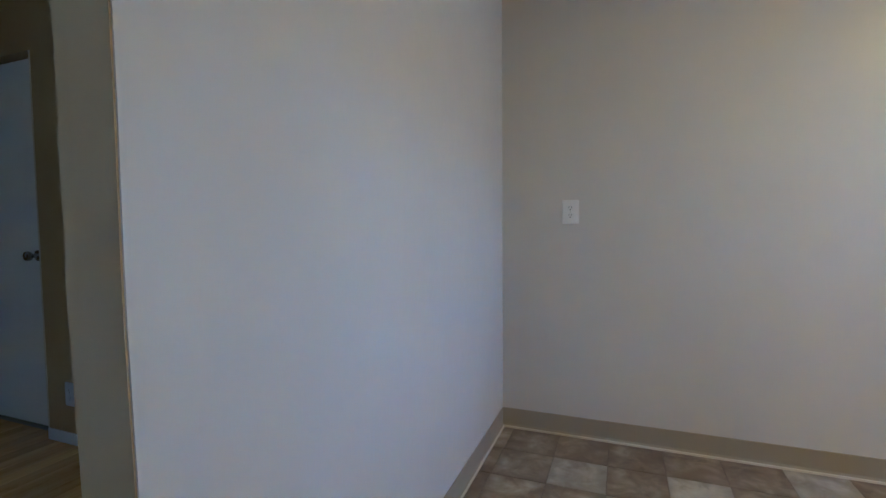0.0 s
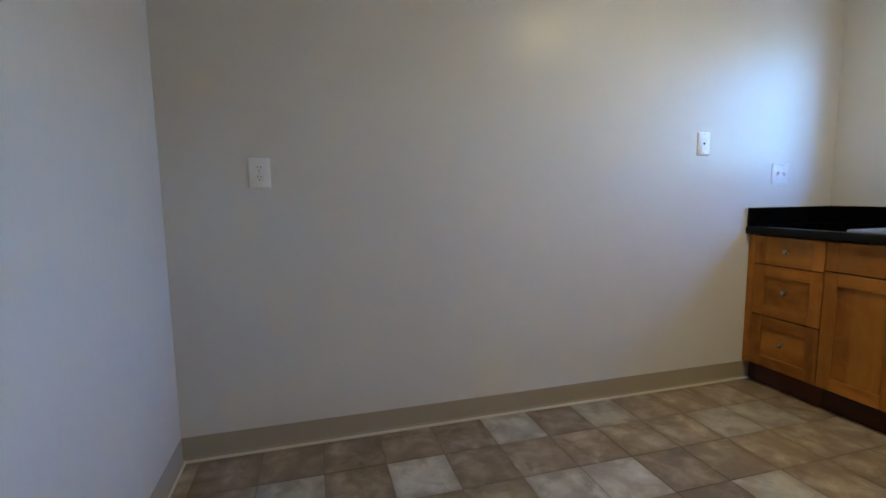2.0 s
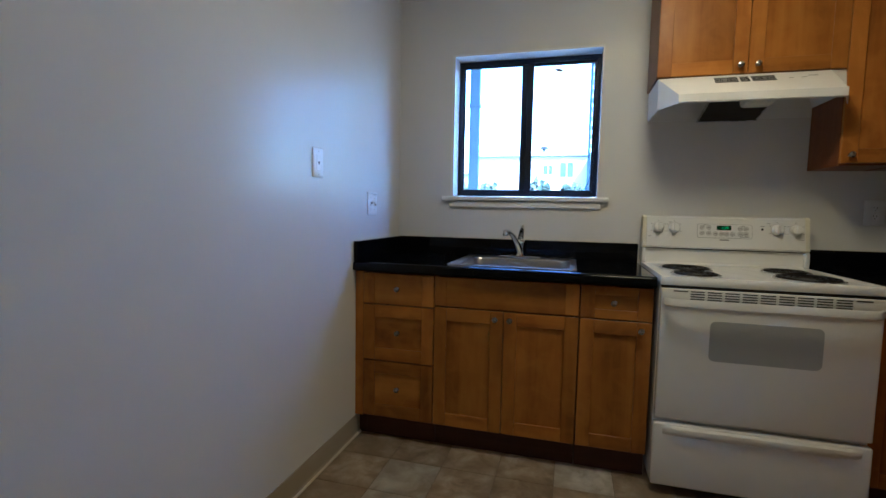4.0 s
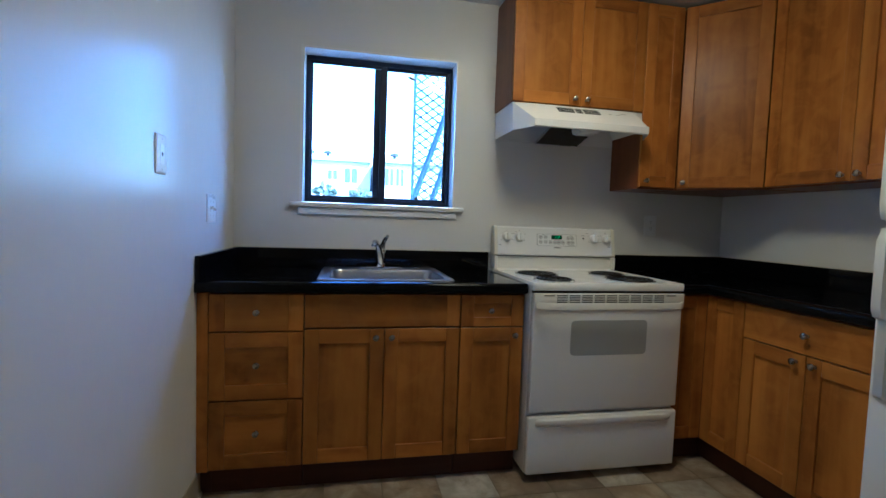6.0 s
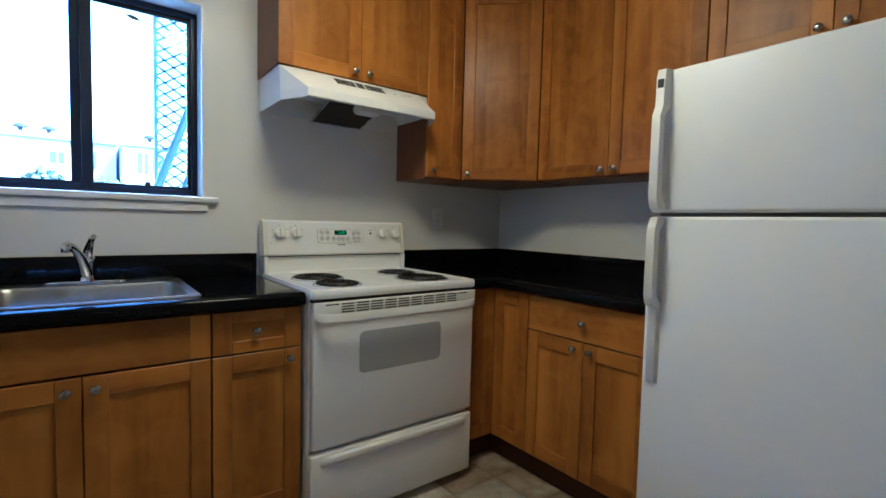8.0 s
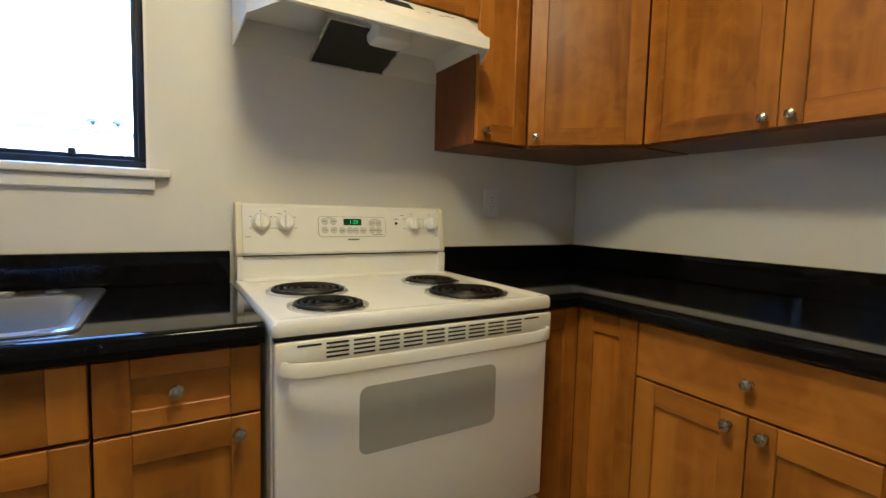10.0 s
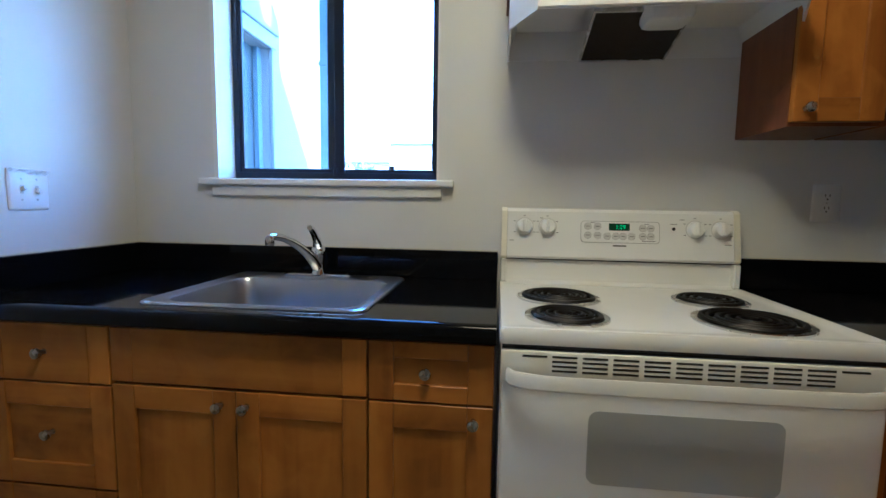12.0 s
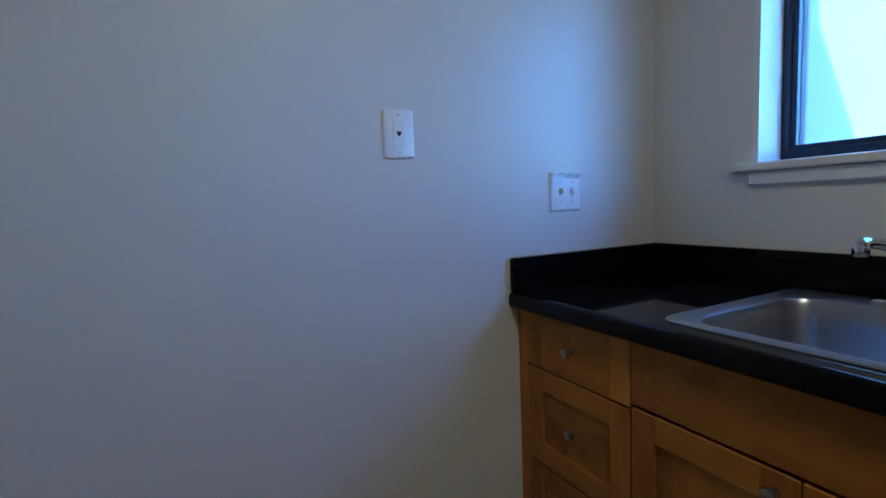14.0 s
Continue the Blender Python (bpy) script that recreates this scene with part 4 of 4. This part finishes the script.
for u, s in ((-0.023, 1), (0.023, -1)):
    part("toggle_slot", box(u - 0.0055, u + 0.0055, -0.012, 0.012, 0.0060, 0.0068), BTN, switch)
    part("toggle", loft([[(u + a, b + s * k, z) for a, b in ((-0.0045, -0.006), (0.0045, -0.006), (0.0045, 0.006), (-0.0045, 0.006))] for z, k in ((0.0062, 0), (0.020, 0.007))]), PLATE, switch)
    screw(switch, u, 0.030)
    screw(switch, u, -0.030)

film_rng = random.Random(5)
film_bm = bmesh.new()
rows_ = [[film_bm.verts.new((-0.060 + 0.01 * i, 0.045 + 0.005 * j + 0.004 * math.sin(i * 0.52), 0.0075 + film_rng.uniform(0, 0.003))) for i in range(13)] for j in range(4)]
for p_, q_ in zip(rows_, rows_[1:]):
    for i in range(12):
        film_bm.faces.new((p_[i], p_[i + 1], q_[i + 1], q_[i]))
bmesh.ops.solidify(film_bm, geom=list(film_bm.faces), thickness=0.0006)
part("protective_film", film_bm, FILM, switch, "crinkled clear film at the plate's top edge")

# ---- ceiling lamp ----
lamp = thing("ceiling_light", pose(-1.17, -1.42, CEILING), "round flush ceiling light with lit warm glass", "ceiling light")
part("lamp_base", lathe([(0.225, -0.0005), (0.225, -0.018), (0.218, -0.024), (0.001, -0.024)], 32), HOOD_W, lamp, "white metal base", smooth=True)
part("shade", lathe([(0.215, -0.0245), (0.211, -0.045), (0.184, -0.072), (0.122, -0.092), (0.055, -0.101), (0.001, -0.103)], 32), LAMP_GLASS, lamp, "lit warm white glass bowl", smooth=True)

# ---- hall door ----
door = thing("door_1", pose(-5.872, -0.940, 0), "closed white flush door with a round knob", "door", kind="structure")
part("leaf", box(-0.768, -0.004, 0.0, 0.035, 0.022, 2.068, 0.002), DOOR_W, door, "white painted door leaf")
# The jamb's cream colour carries the warm light that falls on it.
jb = bmesh.new()
box(-0.001, 0.0095, -0.062, 0.10, 0.0, 2.074, 0.002, bm=jb)
box(-0.7745, -0.770, -0.062, 0.10, 0.0, 2.074, 0.002, bm=jb)
part("jamb", jb, CAULK, door, "door jamb, warm light in its cream colour")
kn = lathe([(0.030, 0.0), (0.030, -0.006), (0.012, -0.010), (0.011, -0.030), (0.022, -0.038), (0.027, -0.050), (0.024, -0.062), (0.001, -0.066)], 20, axis="y")
part("door_knob", kn, NICKEL, door, "satin metal door knob", pose(-0.122, 0, 0.992), True)
hb = link("baseboard", box(-5.860, -3.72, -1.012, -1.0005, 0.0, 0.062, 0.005, 2), TRIM)
tagged(hb, "low white baseboard in the hall", "baseboard", kind="structure")
# Added out of view: lets daylight into the hall.
fill_window = thing("hall_fill_window", pose(0, 0, 0), "unseen white framed window added to light the hall", "window", kind="structure")
hw = bmesh.new()
for a in ((-4.9, -4.2, 0.9, 0.95), (-4.9, -4.2, 2.025, 2.075), (-4.9, -4.85, 0.95, 2.025), (-4.25, -4.2, 0.95, 2.025)):
    box(a[0], a[1], -0.90, -0.85, a[2], a[3], bm=hw)
part("window_frame", hw, TRIM, fill_window)
part("pane", box(-4.85, -4.25, -0.877, -0.873, 0.95, 2.025), GLASS, fill_window)

# ---- outside the window ----
ground = structure("ground", slab([-2000, 2000], [-2000, 2000], [], 0.3, lambda u, v, w: (u, v, -3.3 + w)), GROUND_M, "pale dry ground", "ground")
wing = thing("building_wing", pose(0, 0, -3.0), "pale stucco wing of the building with a window", "building", kind="structure")
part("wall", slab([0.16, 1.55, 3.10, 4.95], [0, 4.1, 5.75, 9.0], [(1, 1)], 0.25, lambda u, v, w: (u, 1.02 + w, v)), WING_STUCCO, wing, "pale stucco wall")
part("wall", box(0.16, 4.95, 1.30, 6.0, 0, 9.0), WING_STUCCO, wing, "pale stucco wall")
cs = bmesh.new()
for a in ((1.46, 3.19, 5.75, 5.90), (1.46, 1.55, 4.1, 5.75), (3.10, 3.19, 4.1, 5.75)):
    box(a[0], a[1], 0.97, 1.02, a[2], a[3], 0.01, bm=cs)
box(1.42, 3.23, 0.95, 1.02, 5.901, 5.95, 0.008, bm=cs)
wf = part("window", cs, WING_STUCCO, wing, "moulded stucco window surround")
part("pane", box(1.55, 3.10, 1.16, 1.17, 4.1, 5.75), WIN_FAR, wf)
part("window_frame", box(3.02, 3.10, 1.10, 1.15, 4.1, 5.75), PIPE_GREY, wf, "grey window frame")
# Added wall out of view; it casts the shade on the wing.
blocker = thing("sun_blocker", pose(0, 0, 0), "unseen stucco wall added to keep the sun off the wing", "building", kind="structure")
part("wall", box(-0.09, 0.16, -3.1, 1.0, CEILING + 0.101, 6.8), STUCCO, blocker, "pale stucco wall")
pipe = thing("downpipe", pose(1.86, -0.08, -3.0), "blue-grey square downpipe beside the wing", "downpipe")
part("pipe", box(-0.03, 0.03, -0.05, 0.05, 0, 8.0, 0.008, 2), PIPE_GREY, pipe)
for z in (3.2, 5.2, 6.9):
    part("strap", box(-0.036, 0.036, -0.056, 0.056, z, z + 0.03), PIPE_GREY, pipe)

def stair_screen():
    s = thing("stair_screen", pose(1.72, -1.17, -3.0), "pale grey openwork screen beside an outdoor stair", "screen")
    bm = bmesh.new()
    W, H, cw, ch, t = 0.6, 7.5, 0.115, 0.040, 0.018
    # wavy strands that meet their neighbours: an expanded-metal weave
    n = int(H / ch)
    for k in range(n):
        if k * ch < 3.6:
            continue
        z0, off = k * ch, 2 if k % 2 else 0
        for i in range(int(W / (cw / 4))):
            up = (0.0, 0.5, 1.0, 0.5)
            za, zb = (z0 + ch * (up[(i + q + off) % 4] - 0.5) for q in (0, 1))
            ya, yb = -i * cw / 4, -(i + 1) * cw / 4
            bm.faces.new([bm.verts.new(p) for p in ((0, ya, za), (0, yb, zb), (0, yb, zb + t), (0, ya, za + t))])
    got = bmesh.ops.extrude_face_region(bm, geom=list(bm.faces))
    bmesh.ops.translate(bm, vec=(0.012, 0, 0), verts=[v for v in got["geom"] if isinstance(v, bmesh.types.BMVert)])
    o = part("mesh_panel", bm, SCREEN_GREY, s, "openwork metal strands")
    tagged(o, kind="stuff")
    part("post", box(-0.01, 0.03, -0.01, 0.012, 0, 7.6), SCREEN_GREY, s)
stair_screen()
stair = thing("outdoor_stair", pose(1.55, -1.10, -3.0), "blue-grey steel stair stringers outside", "stair")
for dy, z0, z1 in ((0.0, 4.0, 6.2), (-0.17, 4.0, 6.2)):
    part("stringer", tube([(0, dy + 0.25, 0.0), (0, dy, z0), (0, dy - 0.05, z0 + 0.35), (0, dy - 0.70, z1 + 0.0)], 0.028, 8), PIPE_GREY, stair)

def house(x, y0, y1, z1, windows, label, wall=STUCCO):
    h = thing("house", pose(x, (y0 + y1) / 2, -3.0), label, "house", "houses across the way")
    w = (y1 - y0) / 2
    part("wall", box(0, 7, -w, w, 0, z1 + 3.0), wall, h, "pale stucco wall")
    part("roof", box(-0.25, 7.2, -w - 0.05, w + 0.05, z1 + 3.0, z1 + 3.22, 0.03), STUCCO, h, "flat pale roof edge")
    for yc, zc, ww, hh in windows:
        wo = part("window", box(-0.06, 0.0, yc - ww / 2 - 0.08, yc + ww / 2 + 0.08, zc + 3 - hh / 2 - 0.08, zc + 3 + hh / 2 + 0.08), STUCCO, h)
        part("pane", box(-0.075, -0.061, yc - ww / 2, yc - 0.03, zc + 3 - hh / 2, zc + 3 + hh / 2), WIN_FAR, wo)
        part("pane", box(-0.075, -0.061, yc + 0.03, yc + ww / 2, zc + 3 - hh / 2, zc + 3 + hh / 2), WIN_FAR, wo)
    return h
house(24, -1.75, 4.6, 4.35, ((-2.1, 3.6, 0.7, 0.8), (-1.1, 3.6, 0.5, 0.5)), "pale two-storey house across the way")
house(22, -7.5, -1.9, 4.15, ((2.05, 3.45, 0.42, 0.9), (1.5, 3.45, 0.42, 0.9)), "pale stucco house with tall windows")
house(27, 4.9, 13.0, 3.6, ((-2.0, 2.9, 0.9, 0.9), (1.0, 2.9, 0.9, 0.9)), "pale low house across the way")
def vent_cap(x, y, z):
    v = thing("roof_vent", pose(x, y, z), "dark round roof vent cap", "roof vent", "roof vents")
    part("stack", lathe([(0.09, 0), (0.09, 0.25)], 12), ROOF_GREY, v)
    part("cap", lathe([(0.26, 0.25), (0.24, 0.33), (0.16, 0.41), (0.001, 0.44)], 14), ROOF_GREY, v)
for x, y, z in ((24.6, 0.62, 4.57), (24.6, 1.55, 4.57), (22.6, -2.95, 4.37)):
    vent_cap(x, y, z)
def shrub(x, y, z, r, seed):
    rng = random.Random(seed)
    bm = bmesh.new()
    for _ in range(140):
        d = Vector((rng.gauss(0, 1), rng.gauss(0, 1.2), rng.gauss(0, 0.7))).normalized() * r * rng.uniform(0.5, 1.0)
        d.z = abs(d.z)
        a, b = Vector((rng.gauss(0, 1), rng.gauss(0, 1), rng.gauss(0, 1))).normalized(), Vector((rng.gauss(0, 1), rng.gauss(0, 1), rng.gauss(0, 1))).normalized()
        s = rng.uniform(0.08, 0.16)
        bm.faces.new([bm.verts.new(d + q) for q in (a * s, b * s, -a * s * 0.8, -b * s * 0.9)])
    t = thing("tree", pose(x, y, -3.0), "dusty green tree across the way", "tree", "trees")
    part("crown", bm, LEAF, t, m=pose(0, 0, z + 3.0))
    part("trunk", tube([(0, 0, 0), (0.1, 0.05, (z + 3) * 0.5), (0, 0, z + 3.2)], [0.14, 0.10, 0.05], 8), WOOD_DARK, t)
for i, (x, y, z, r) in enumerate(((19, 0.5, 2.25, 0.55), (19.5, -1.1, 2.1, 0.6), (18, 4.4, 2.0, 1.0), (19, 6.4, 2.3, 1.1), (18.5, 2.8, 1.9, 0.7))):
    shrub(x, y, z, r, 40 + i)

# ---- floor pieces ----
def piece_data(name, w, l, t, material, bevel):
    ob = link(name, box(-w / 2, w / 2, -l / 2, l / 2, -t, 0, bevel), material)
    data = ob.data
    bpy.data.objects.remove(ob)
    return data
PITCH, GAP = 0.2507, 0.0022
def tile_set(material):
    return piece_data("tile", PITCH - GAP, PITCH - GAP, 0.0023, material, 0.0009)
TILES = {"pale": tile_set(TILE_PALE), "mid": tile_set(TILE_MID), "brown": tile_set(TILE_BROWN)}
PALE_AT = {(12, 1), (8, 0), (10, 1), (8, 2), (7, 2), (6, 0), (4, 1), (3, 1), (13, 3), (10, 3), (5, 3), (2, 4), (11, 4), (9, 5), (6, 5), (4, 6), (2, 7), (3, 8), (12, 6), (7, 8), (10, 8)}
rng = random.Random(7)
for k in range(14):
    for j in range(12):
        x, y = -0.012 - PITCH * (k + 0.5), -0.009 - PITCH * (j + 0.5)
        if y < -2.97:
            continue
        tone = "pale" if (k, j) in PALE_AT else rng.choice(("mid", "mid", "brown"))
        shared("tile", TILES[tone], kitchen_floor, pose(x, y, 0, 0, 0, rng.choice((0, 90, 180, 270))))
edge = piece_data("tile", 0.19, PITCH - GAP, 0.0023, TILE_MID, 0.0009)
for j in range(12):
    y = -0.009 - PITCH * (j + 0.5)
    if y > -2.97:
        shared("tile", edge, kitchen_floor, pose(-3.617, y, 0))
PW = 0.083
planks = [piece_data("plank", PW - 0.0012, l, 0.003, PLANK, 0.0008) for l in (0.78, 0.95, 1.12)]
lens_ = (0.78, 0.95, 1.12)
for i in range(43):
    x, y = -3.71 - PW * (i + 0.5), -0.945
    while y > -4.2:
        q = rng.randrange(3)
        l = lens_[q]
        yc = y - l / 2
        shared("plank", planks[q], hall_floor, pose(x, yc, 0))
        y -= l + 0.0012
